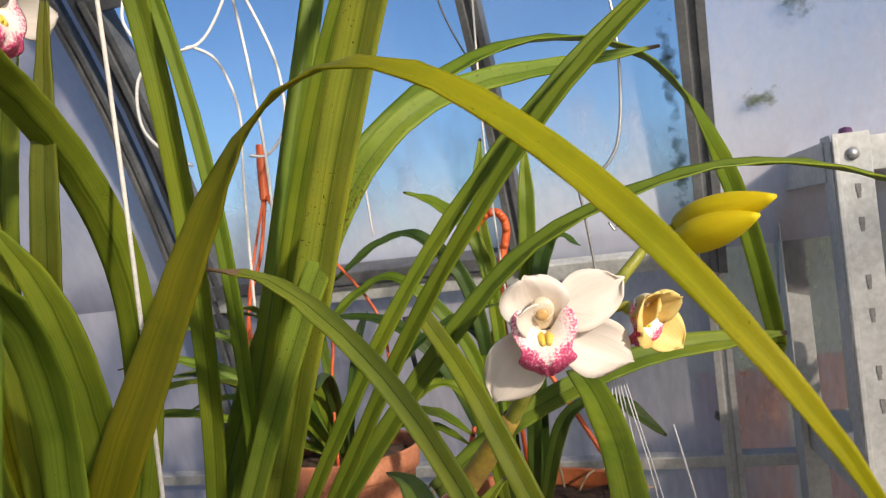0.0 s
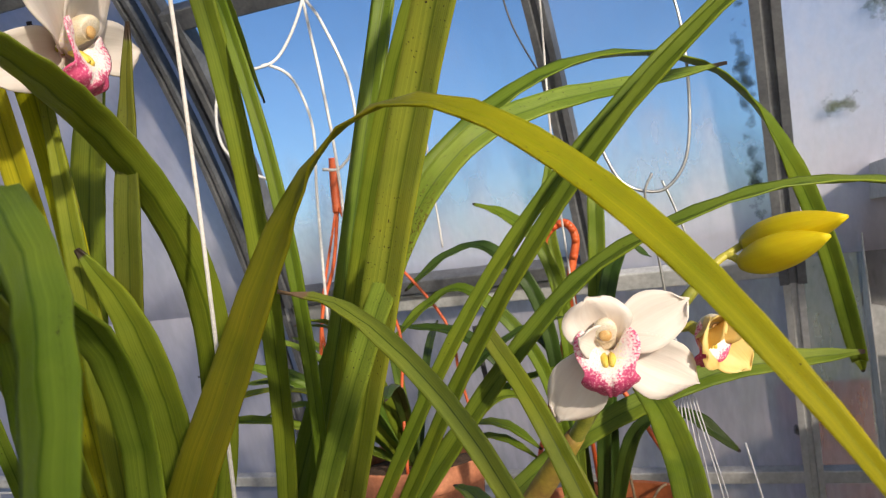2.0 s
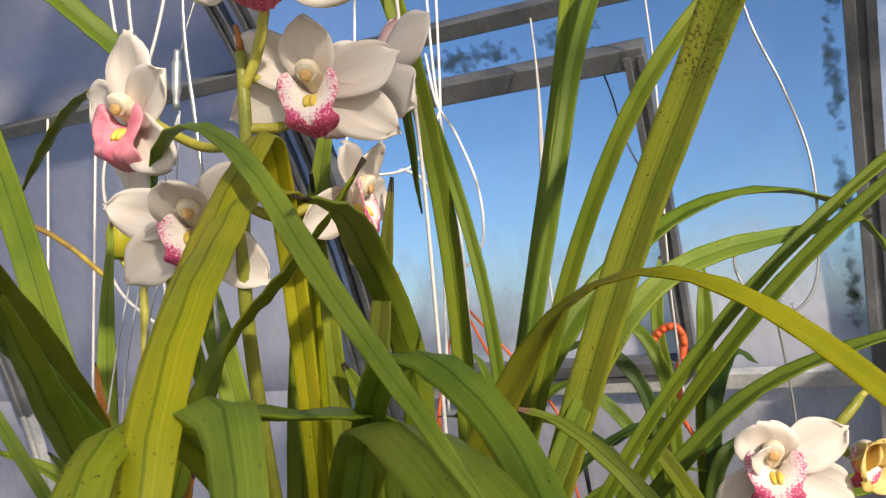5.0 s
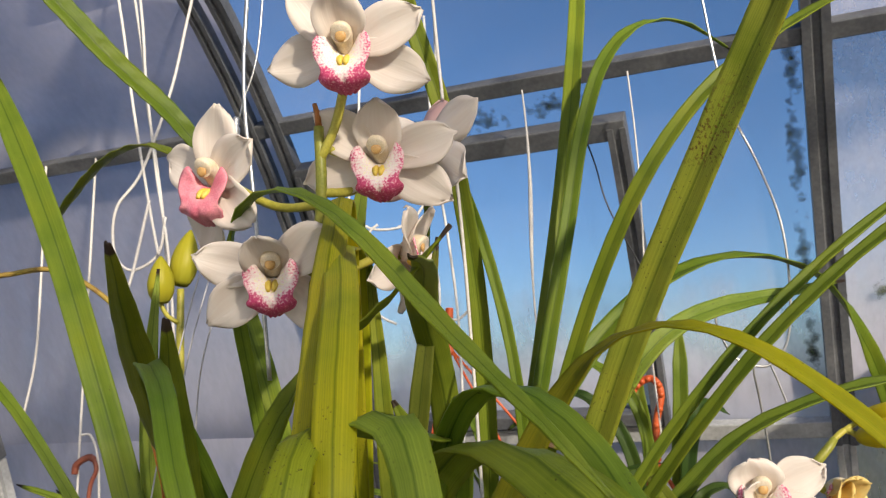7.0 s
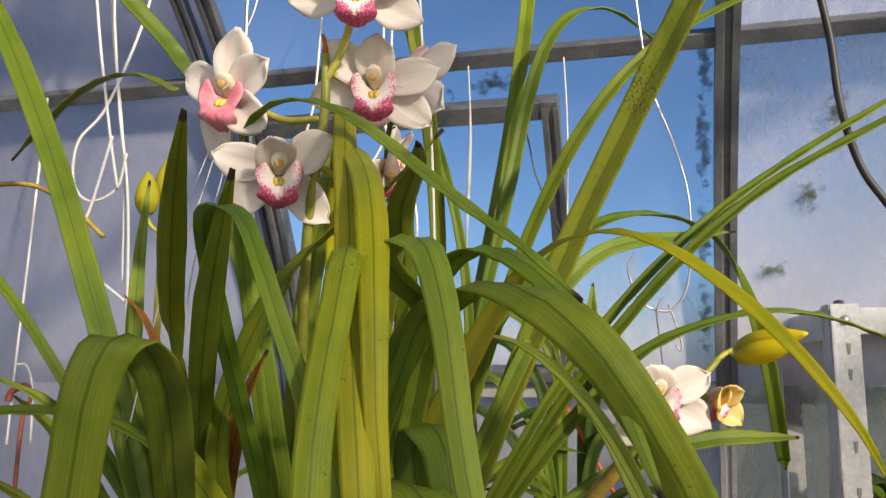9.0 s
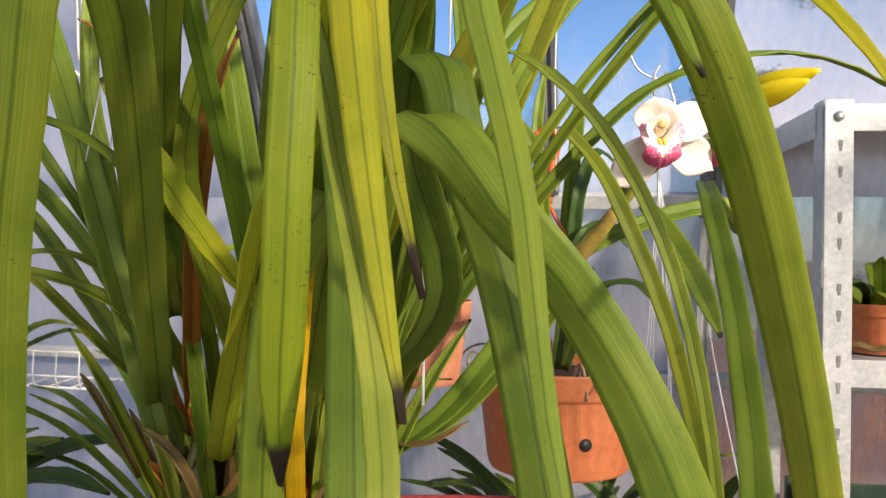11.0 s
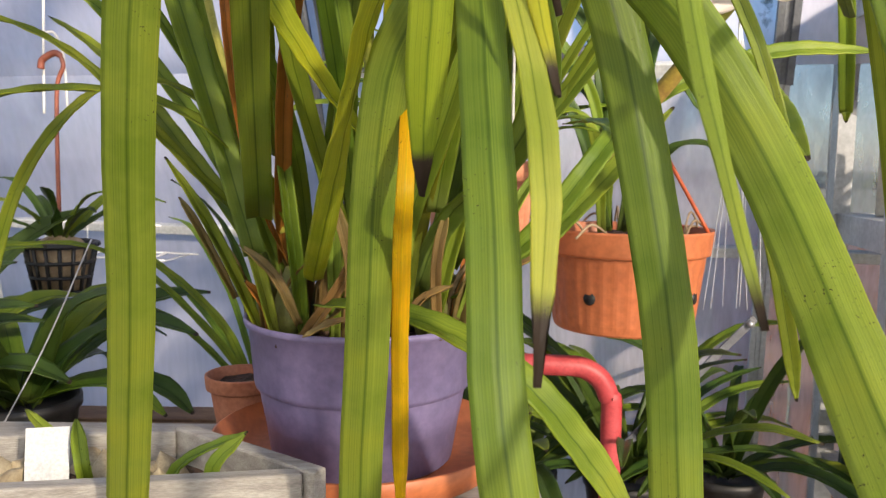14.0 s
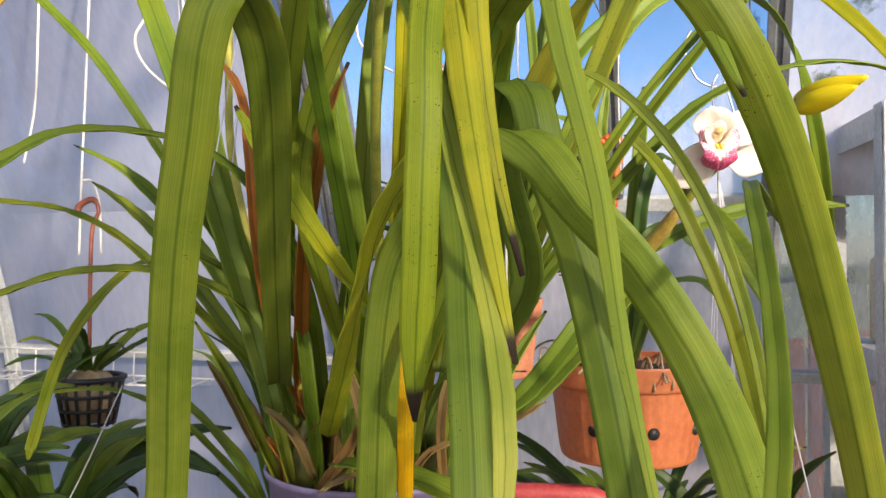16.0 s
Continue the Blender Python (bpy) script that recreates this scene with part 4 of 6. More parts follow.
strap_leaf([(-0.256, 0.465, 0.880), (-0.259, 0.444, 0.958), (-0.265, 0.396, 1.042), (-0.272, 0.332, 1.123), (-0.277, 0.265, 1.192), (-0.276, 0.206, 1.239), (-0.268, 0.168, 1.254), (-0.250, 0.135, 1.250), (-0.235, 0.109, 1.239), (-0.224, 0.092, 1.219), (-0.213, 0.086, 1.191), (-0.201, 0.086, 1.158), (-0.190, 0.082, 1.121), (-0.181, 0.066, 1.081), (-0.172, 0.040, 1.039), (-0.166, 0.012, 0.991), (-0.170, -0.015, 0.936)], 0.0090, "cut", orchid, side=True, tip=0.2, wide=1.7)
strap_leaf([(-0.223, 0.465, 0.880), (-0.213, 0.441, 0.946), (-0.191, 0.395, 1.010), (-0.174, 0.357, 1.067), (-0.155, 0.314, 1.160), (-0.149, 0.259, 1.210), (-0.164, 0.189, 1.222), (-0.174, 0.128, 1.230), (-0.155, 0.101, 1.230), (-0.145, 0.083, 1.197), (-0.138, 0.066, 1.141), (-0.127, 0.043, 1.077), (-0.125, 0.009, 1.016), (-0.118, -0.024, 0.953)], 0.0185, "bright", orchid, side=-8, tip=2.2)
strap_leaf([(-0.322, 0.387, 0.950), (-0.308, 0.303, 1.042), (-0.295, 0.234, 1.114), (-0.288, 0.183, 1.164), (-0.292, 0.150, 1.187), (-0.301, 0.134, 1.184), (-0.310, 0.134, 1.159), (-0.320, 0.148, 1.115), (-0.334, 0.169, 1.058), (-0.347, 0.196, 0.989), (-0.359, 0.228, 0.913), (-0.375, 0.263, 0.829), (-0.390, 0.295, 0.754)], 0.0262, "fresh", orchid, side=8, tip=0.1)
strap_leaf([(-0.224, 0.465, 0.880), (-0.218, 0.433, 0.989), (-0.201, 0.365, 1.093), (-0.175, 0.288, 1.165), (-0.149, 0.223, 1.207), (-0.126, 0.167, 1.218), (-0.104, 0.124, 1.209), (-0.082, 0.099, 1.186), (-0.058, 0.094, 1.150), (-0.031, 0.107, 1.103), (-0.001, 0.136, 1.044), (0.033, 0.175, 0.974), (0.067, 0.218, 0.898), (0.095, 0.256, 0.821)], 0.0240, "bright", orchid, side=-25, tip=0.1)
strap_leaf([(-0.225, 0.465, 0.880), (-0.218, 0.428, 0.972), (-0.201, 0.355, 1.057), (-0.180, 0.290, 1.130), (-0.155, 0.239, 1.200), (-0.139, 0.205, 1.232), (-0.123, 0.183, 1.240), (-0.107, 0.165, 1.233), (-0.090, 0.147, 1.216), (-0.077, 0.126, 1.192), (-0.066, 0.103, 1.160), (-0.055, 0.084, 1.120)], 0.0132, "bright", orchid, side=-14, tip=0.8)
strap_leaf([(-0.209, 0.465, 0.880), (-0.185, 0.424, 0.946), (-0.145, 0.344, 0.995), (-0.132, 0.276, 1.043), (-0.155, 0.218, 1.110), (-0.154, 0.177, 1.144), (-0.143, 0.155, 1.138), (-0.135, 0.147, 1.100), (-0.117, 0.144, 1.047), (-0.104, 0.136, 0.983), (-0.094, 0.126, 0.914), (-0.090, 0.119, 0.842), (-0.087, 0.112, 0.777)], 0.0235, "blue", orchid, side=-6, tip=0.2)
strap_leaf([(-0.227, 0.465, 0.880), (-0.219, 0.426, 0.966), (-0.201, 0.344, 1.039), (-0.184, 0.261, 1.086), (-0.173, 0.200, 1.112), (-0.159, 0.155, 1.117), (-0.143, 0.127, 1.102), (-0.123, 0.116, 1.073), (-0.098, 0.113, 1.044), (-0.077, 0.107, 1.011), (-0.064, 0.091, 0.978), (-0.061, 0.061, 0.947), (-0.065, 0.017, 0.917), (-0.068, -0.023, 0.890)], 0.0255, "bright", orchid, side=-30, tip=0.1)
strap_leaf([(-0.260, 0.465, 0.880), (-0.264, 0.454, 0.964), (-0.273, 0.432, 1.061), (-0.282, 0.402, 1.160), (-0.289, 0.370, 1.248), (-0.290, 0.338, 1.312), (-0.280, 0.313, 1.342), (-0.257, 0.283, 1.352), (-0.231, 0.255, 1.347), (-0.204, 0.228, 1.330), (-0.178, 0.198, 1.305), (-0.154, 0.165, 1.277), (-0.130, 0.134, 1.250), (-0.107, 0.105, 1.226), (-0.086, 0.085, 1.201)], 0.0095, "bright", orchid)
strap_leaf([(-0.334, 0.424, 0.917), (-0.363, 0.438, 1.009), (-0.394, 0.453, 1.101), (-0.426, 0.468, 1.192), (-0.461, 0.482, 1.281), (-0.498, 0.497, 1.369), (-0.539, 0.511, 1.455), (-0.583, 0.524, 1.538), (-0.631, 0.536, 1.621)], 0.0238, "green", orchid)
strap_leaf([(-0.399, 0.532, 1.452), (-0.448, 0.562, 1.479), (-0.497, 0.597, 1.485), (-0.545, 0.636, 1.477), (-0.594, 0.676, 1.456), (-0.647, 0.717, 1.428)], 0.0140, "green", orchid)
strap_leaf([(-0.373, 0.492, 1.453), (-0.391, 0.479, 1.477), (-0.411, 0.467, 1.498), (-0.431, 0.454, 1.519), (-0.450, 0.442, 1.542), (-0.469, 0.430, 1.565), (-0.487, 0.419, 1.587), (-0.505, 0.407, 1.608)], 0.0199, "green", orchid)
strap_leaf([(-0.340, 0.488, 1.002), (-0.344, 0.461, 1.054), (-0.345, 0.432, 1.103), (-0.342, 0.398, 1.148), (-0.337, 0.359, 1.187), (-0.327, 0.313, 1.220), (-0.313, 0.262, 1.249), (-0.296, 0.206, 1.277), (-0.276, 0.148, 1.304)], 0.0190, "green", orchid)
strap_leaf([(-0.265, 0.465, 0.880), (-0.268, 0.455, 0.926), (-0.278, 0.432, 0.974), (-0.289, 0.404, 1.022), (-0.297, 0.374, 1.069), (-0.299, 0.350, 1.112), (-0.291, 0.336, 1.152), (-0.278, 0.329, 1.186), (-0.263, 0.321, 1.215), (-0.245, 0.309, 1.238), (-0.226, 0.293, 1.255), (-0.205, 0.274, 1.267), (-0.184, 0.251, 1.279), (-0.163, 0.229, 1.294), (-0.141, 0.208, 1.314)], 0.0165, "green", orchid)
strap_leaf([(-0.192, 0.500, 0.899), (-0.207, 0.469, 0.926), (-0.221, 0.438, 0.954), (-0.234, 0.409, 0.983), (-0.250, 0.382, 1.011), (-0.270, 0.356, 1.040), (-0.289, 0.333, 1.072), (-0.308, 0.315, 1.107), (-0.321, 0.303, 1.131), (-0.334, 0.291, 1.156)], 0.0200, "yellowb", orchid)
strap_leaf([(-0.296, 0.501, 0.890), (-0.291, 0.445, 0.894), (-0.282, 0.392, 0.911), (-0.270, 0.342, 0.940), (-0.256, 0.295, 0.980), (-0.241, 0.250, 1.026), (-0.225, 0.206, 1.069), (-0.203, 0.162, 1.099), (-0.197, 0.150, 1.106), (-0.191, 0.138, 1.112)], 0.0180, "yellowb", orchid)
strap_leaf([(-0.333, 0.487, 0.887), (-0.367, 0.519, 0.932), (-0.405, 0.553, 0.973), (-0.445, 0.590, 1.011), (-0.485, 0.628, 1.048), (-0.527, 0.665, 1.084), (-0.574, 0.699, 1.117), (-0.627, 0.729, 1.147)], 0.0180, "green", orchid)
strap_leaf([(-0.324, 0.498, 0.891), (-0.357, 0.538, 0.932), (-0.390, 0.570, 0.976), (-0.423, 0.592, 1.022), (-0.459, 0.604, 1.068), (-0.496, 0.605, 1.110), (-0.535, 0.595, 1.146), (-0.578, 0.575, 1.170)], 0.0174, "green", orchid)
strap_leaf([(-0.308, 0.499, 0.899), (-0.347, 0.490, 0.933), (-0.383, 0.479, 0.968), (-0.416, 0.469, 1.005), (-0.448, 0.458, 1.041), (-0.481, 0.445, 1.072), (-0.520, 0.430, 1.092), (-0.565, 0.414, 1.098), (-0.589, 0.405, 1.099), (-0.613, 0.397, 1.098)], 0.0098, "green", orchid)
strap_leaf([(-0.302, 0.496, 0.909), (-0.306, 0.461, 0.990), (-0.320, 0.426, 1.056), (-0.346, 0.393, 1.106), (-0.381, 0.362, 1.135), (-0.424, 0.333, 1.144), (-0.466, 0.310, 1.139), (-0.501, 0.297, 1.117), (-0.520, 0.290, 1.102), (-0.538, 0.285, 1.085)], 0.0148, "green", orchid)
strap_leaf([(-0.303, 0.498, 0.904), (-0.321, 0.473, 0.951), (-0.346, 0.451, 0.990), (-0.378, 0.431, 1.019), (-0.417, 0.415, 1.036), (-0.461, 0.403, 1.040), (-0.508, 0.396, 1.035), (-0.555, 0.395, 1.019), (-0.582, 0.394, 1.008), (-0.609, 0.395, 0.994)], 0.0152, "green", orchid)
strap_leaf([(-0.303, 0.497, 0.909), (-0.337, 0.479, 0.981), (-0.375, 0.467, 1.029), (-0.417, 0.460, 1.052), (-0.460, 0.457, 1.046), (-0.501, 0.457, 1.013), (-0.536, 0.458, 0.959), (-0.560, 0.461, 0.887), (-0.563, 0.461, 0.877), (-0.565, 0.462, 0.868)], 0.0102, "green", orchid)
strap_leaf([(-0.304, 0.500, 0.901), (-0.333, 0.484, 0.961), (-0.365, 0.472, 1.019), (-0.400, 0.463, 1.077), (-0.436, 0.458, 1.133), (-0.472, 0.458, 1.188), (-0.512, 0.461, 1.241), (-0.560, 0.466, 1.288), (-0.578, 0.468, 1.304), (-0.597, 0.470, 1.320)], 0.0097, "green", orchid)
strap_leaf([(-0.018, 0.483, 1.165), (0.006, 0.450, 1.125), (0.029, 0.433, 1.070), (0.054, 0.426, 1.004), (0.075, 0.428, 0.930), (0.096, 0.435, 0.849), (0.102, 0.438, 0.824), (0.107, 0.440, 0.800)], 0.0139, "green", orchid)
strap_leaf([(-0.026, 0.608, 1.021), (0.010, 0.606, 1.048), (0.046, 0.605, 1.070), (0.085, 0.603, 1.087), (0.124, 0.603, 1.100), (0.164, 0.605, 1.107), (0.206, 0.608, 1.108), (0.250, 0.613, 1.108)], 0.0189, "blue", orchid, flat=0.4)
strap_leaf([(0.085, 0.579, 1.104), (0.092, 0.559, 1.089), (0.095, 0.540, 1.075), (0.096, 0.520, 1.063), (0.095, 0.500, 1.052), (0.093, 0.479, 1.042), (0.088, 0.435, 1.020), (0.082, 0.391, 0.997)], 0.0227, "green", orchid)
strap_leaf([(-0.235, 0.465, 0.880), (-0.233, 0.452, 0.969), (-0.229, 0.425, 1.076), (-0.223, 0.389, 1.183), (-0.217, 0.349, 1.275), (-0.211, 0.311, 1.336), (-0.207, 0.281, 1.349), (-0.202, 0.239, 1.325), (-0.198, 0.201, 1.298), (-0.193, 0.165, 1.271), (-0.189, 0.133, 1.240), (-0.186, 0.107, 1.205), (-0.182, 0.088, 1.163), (-0.177, 0.069, 1.115), (-0.170, 0.047, 1.064), (-0.161, 0.023, 1.010)], 0.0145, "yellowb", orchid, side=6, tip=0.7)
strap_leaf([(-0.232, 0.465, 0.880), (-0.228, 0.445, 0.930), (-0.219, 0.398, 0.982), (-0.208, 0.338, 1.029), (-0.198, 0.280, 1.065), (-0.194, 0.236, 1.085), (-0.197, 0.221, 1.083), (-0.217, 0.230, 1.047), (-0.225, 0.237, 1.006), (-0.229, 0.241, 0.961), (-0.231, 0.246, 0.915), (-0.233, 0.251, 0.867), (-0.236, 0.260, 0.820), (-0.238, 0.270, 0.772), (-0.242, 0.283, 0.726), (-0.244, 0.294, 0.684)], 0.0265, "fresh", orchid, side=4, tip=0.1)
strap_leaf([(-0.210, 0.263, 1.048), (-0.210, 0.213, 0.978), (-0.212, 0.233, 0.949), (-0.213, 0.251, 0.918), (-0.214, 0.267, 0.884), (-0.214, 0.281, 0.847), (-0.214, 0.294, 0.808), (-0.214, 0.303, 0.779), (-0.214, 0.311, 0.750)], 0.0106, "amber", orchid, side=True)
strap_leaf([(-0.274, 0.380, 0.885), (-0.236, 0.343, 0.889), (-0.200, 0.314, 0.886), (-0.165, 0.295, 0.873), (-0.131, 0.286, 0.849), (-0.101, 0.288, 0.813), (-0.077, 0.292, 0.780), (-0.056, 0.297, 0.747)], 0.0254, "bright", orchid)
strap_leaf([(-0.179, 0.496, 0.875), (-0.145, 0.498, 0.896), (-0.114, 0.499, 0.920), (-0.089, 0.502, 0.948), (-0.066, 0.506, 0.977), (-0.046, 0.515, 1.002), (-0.032, 0.531, 1.019), (-0.035, 0.556, 1.028), (-0.045, 0.595, 1.033), (-0.062, 0.631, 1.032)], 0.0220, "bright", orchid)
strap_leaf([(-0.191, 0.499, 0.892), (-0.166, 0.515, 0.884), (-0.142, 0.528, 0.887), (-0.117, 0.539, 0.899), (-0.093, 0.545, 0.916), (-0.071, 0.549, 0.938), (-0.049, 0.550, 0.961), (-0.028, 0.549, 0.985), (-0.002, 0.546, 1.015), (0.025, 0.542, 1.045)], 0.0214, "bright", orchid)
strap_leaf([(-0.324, 0.496, 0.899), (-0.321, 0.471, 0.946), (-0.315, 0.444, 0.991), (-0.309, 0.417, 1.035), (-0.300, 0.387, 1.077), (-0.289, 0.357, 1.117), (-0.275, 0.325, 1.153), (-0.255, 0.294, 1.187)], 0.0138, "sheath", orchid)
strap_leaf([(-0.318, 0.493, 0.898), (-0.332, 0.440, 0.956), (-0.339, 0.402, 1.017), (-0.342, 0.380, 1.077), (-0.345, 0.374, 1.133), (-0.354, 0.388, 1.181), (-0.379, 0.420, 1.216), (-0.415, 0.474, 1.240)], 0.0073, "sheath", orchid)
strap_leaf([(-0.294, 0.501, 0.899), (-0.285, 0.494, 0.957), (-0.277, 0.488, 1.014), (-0.269, 0.483, 1.071), (-0.263, 0.479, 1.126), (-0.259, 0.475, 1.181), (-0.254, 0.473, 1.235), (-0.247, 0.471, 1.288), (-0.235, 0.470, 1.362), (-0.222, 0.469, 1.436)], 0.0219, "green", orchid)
strap_leaf([(-0.325, 0.493, 0.892), (-0.341, 0.486, 0.939), (-0.356, 0.481, 0.986), (-0.369, 0.477, 1.034), (-0.383, 0.474, 1.082), (-0.394, 0.472, 1.130), (-0.403, 0.471, 1.177), (-0.405, 0.472, 1.226), (-0.404, 0.473, 1.286), (-0.400, 0.475, 1.346)], 0.0148, "bright", orchid)
strap_leaf([(-0.337, 0.518, 0.995), (-0.332, 0.471, 1.033), (-0.326, 0.424, 1.070), (-0.318, 0.376, 1.105), (-0.307, 0.329, 1.140), (-0.295, 0.282, 1.174), (-0.281, 0.234, 1.207), (-0.265, 0.187, 1.239), (-0.248, 0.140, 1.271)], 0.0180, "green", orchid)
strap_leaf([(-0.300, 0.499, 0.901), (-0.279, 0.478, 0.958), (-0.268, 0.461, 1.016), (-0.267, 0.447, 1.074), (-0.275, 0.437, 1.133), (-0.285, 0.431, 1.192), (-0.298, 0.429, 1.251), (-0.316, 0.429, 1.308), (-0.319, 0.429, 1.318), (-0.322, 0.430, 1.327)], 0.0196, "bright", orchid)
strap_leaf([(0.016, 0.213, 1.068), (-0.025, 0.155, 1.087), (-0.048, 0.094, 1.076), (-0.065, 0.034, 1.041), (-0.082, -0.018, 1.000), (-0.101, -0.058, 0.959), (-0.113, -0.083, 0.931), (-0.126, -0.106, 0.901)], 0.0076, "green", orchid, side=True)
# blooms of the tall spike
SPIKE = [(-0.235, 0.46, 0.93), (-0.245, 0.40, 1.1), (-0.235, 0.32, 1.26), (-0.222, 0.295, 1.35), (-0.222, 0.293, 1.395)]
part("flower_stem", tube_bm(SPIKE, lambda s: 0.0048 - 0.0018 * s, 40, 10), STEM, orchid)
part("stem_tip", tube_bm([SPIKE[-1], (-0.2225, 0.292, 1.403), (-0.224, 0.292, 1.409)], lambda s: 0.0022 - 0.0008 * s, 6, 8), SHEATH, orchid)
BLOOMS = [
    dict(where=(-0.198, 0.262, 1.428), toward=(-0.2, -0.3, 1.25), roll=0, seed=1, angles=(92, 22, 127, -24, 188), leans=(32, 10, 2, 2, -4), blush=()),
    dict(where=(-0.187, 0.306, 1.376), toward=(-0.22, -0.3, 1.22), roll=0, seed=2, angles=(86, 15, 140, -34, 192), leans=(20, 6, 16, 0, 12)),
    dict(where=(-0.253, 0.302, 1.311), toward=(-0.16, -0.3, 1.16), roll=0, seed=3, angles=(104, 38, 166, -44, 216), leans=(45, 30, 2, 12, 6)),
    dict(where=(-0.293, 0.318, 1.372), toward=(-0.46, -0.25, 1.26), roll=-8, size=1.0, seed=4, lip=LIP_PINK, angles=(80, 35, 160, -35, -115), leans=(10, 24, -8, 26, -10), lengths=(0.05, 0.048, 0.05, 0.046, 0.054)),
    dict(where=(-0.182, 0.336, 1.322), toward=(0.5, 0.26, 1.25), roll=-10, seed=5, size=0.9, angles=(95, 20, 160, -35, -145), leans=(25, 15, 20, 0, 0)),
    dict(where=(-0.165, 0.345, 1.395), toward=(0.25, 0.9, 1.45), roll=0, seed=6, blush=(0, 3)),
]
for k, b in enumerate(BLOOMS):
    f = orchid_flower(orchid, **b)
    w = Vector(b["where"])
    d = (Vector(b["toward"]) - w).normalized()
    s = Vector(spline(SPIKE, 40)[(34, 30, 24, 29, 25, 36)[k]])
    part("flower_stalk", tube_bm([s, s.lerp(w - d * 0.02, 0.5) + Vector((0, 0, -0.008)), w - d * 0.012], 0.0028, 14, 8), STEM_YELLOW, orchid)

# low spike with one bloom, an opening bud and two closed ones
LOW = [(-0.1, 0.52, 0.93), (-0.04, 0.525, 1.0), (0.01, 0.515, 1.06), (0.045, 0.47, 1.12), (0.08, 0.475, 1.15), (0.108, 0.475, 1.178), (0.118, 0.48, 1.187)]
part("flower_stem", tube_bm(LOW, lambda s: 0.0062 - 0.0033 * s, 50, 10), STEM, orchid)
part("sheath", tube_bm([(-0.012, 0.522, 1.035), (0.006, 0.516, 1.058), (0.03, 0.49, 1.095)], lambda s: 0.0058 + 0.002 * math.sin(math.pi * s), 16, 10), TWIG, orchid, "torn dry brown sheath")
orchid_flower(orchid, (0.0495, 0.442, 1.1535), (-0.02, -0.3, 1.16), 0, 1.0, angles=(107, 24, 150, -29, -128), leans=(30, 2, 62, -4, -2), lengths=(0.034, 0.05, 0.028, 0.054, 0.053), widths=(0.036, 0.031, 0.02, 0.034, 0.033), seed=7)
part("flower_stalk", tube_bm([(0.03, 0.487, 1.108), (0.042, 0.47, 1.125), (0.047, 0.452, 1.146)], 0.003, 12, 8), STEM, orchid)
for a, b, r in (((0.142, 0.49, 1.199), (0.179, 0.433, 1.208), 0.0098), ((0.136, 0.478, 1.188), (0.168, 0.43, 1.199), 0.0094)):
    part("bud_stalk", tube_bm([(0.116, 0.479, 1.186), (0.128, 0.484, 1.193), a], 0.0022, 10, 8), STEM_YELLOW, orchid)
    flower_bud(orchid, a, b, r, BUD)
# the opening bud: cupped sepals round a striped lip
orchid_flower(orchid, (0.106, 0.468, 1.153), (0.3, 0.04, 1.05), -8, 0.74, angles=(112, 50, 150, -40, 200), leans=(52, 60, 74, 46, 62), lengths=(0.044, 0.04, 0.04, 0.046, 0.05), widths=(0.036, 0.028, 0.028, 0.036, 0.04), petal=BUD_PEACH, seed=9, name="opening_flower")
part("flower_stalk", tube_bm([(0.083, 0.475, 1.152), (0.095, 0.478, 1.154), (0.104, 0.472, 1.155)], 0.0026, 10, 8), STEM_YELLOW, orchid)

# the shoot with two greenish buds
part("flower_stem", tube_bm([(-0.32, 0.48, 0.93), (-0.37, 0.5, 1.05), (-0.398, 0.52, 1.16), (-0.4, 0.52, 1.27), (-0.402, 0.525, 1.335)], lambda s: 0.005 - 0.0018 * s, 30, 8), STEM_YELLOW, orchid)
flower_bud(orchid, (-0.402, 0.525, 1.338), (-0.395, 0.53, 1.388), 0.0108, BUD_GREEN)
flower_bud(orchid, (-0.414, 0.512, 1.322), (-0.412, 0.506, 1.362), 0.0102, BUD_GREEN)
part("bud_stalk", tube_bm([(-0.402, 0.52, 1.305), (-0.41, 0.515, 1.312), (-0.415, 0.512, 1.324)], 0.002, 8, 8), STEM_YELLOW, orchid)

# crown of the plant: pseudobulbs wrapped in old bracts
rng = random.Random(11)
for k, (x, y) in enumerate(((-0.315, 0.475), (-0.285, 0.5), (-0.335, 0.51), (-0.195, 0.475), (-0.175, 0.51), (-0.215, 0.52), (-0.25, 0.54))):
    bm = lathe_bm([(0.0, 0.0), (0.017, 0.004), (0.0215, 0.022), (0.019, 0.045), (0.013, 0.066), (0.008, 0.08), (0.0, 0.084)], 16)
    bmesh.ops.transform(bm, matrix=pose(x, y, 0.838, rng.uniform(-10, 10), rng.uniform(-10, 10), 0) @ Matrix.Diagonal((0.72, 0.72, rng.uniform(0.6, 0.8), 1)), verts=bm.verts)
    part("pseudobulb", bm, BULB, orchid)
    for j in range(5):
        a = rng.uniform(0, 2 * math.pi)
        r, h = rng.uniform(0.016, 0.024), rng.uniform(0.05, 0.12)
        b = Vector((x + r * math.cos(a), y + r * math.sin(a), 0.842))
        strap_leaf([b, b + Vector((0.006 * math.cos(a), 0.006 * math.sin(a), h * 0.5)), b + Vector((0.026 * math.cos(a), 0.026 * math.sin(a), h))], rng.uniform(0.007, 0.014), "sheath" if j % 4 == 0 else "straw", orchid, n=10, fold=0.8, name="dry_bract")
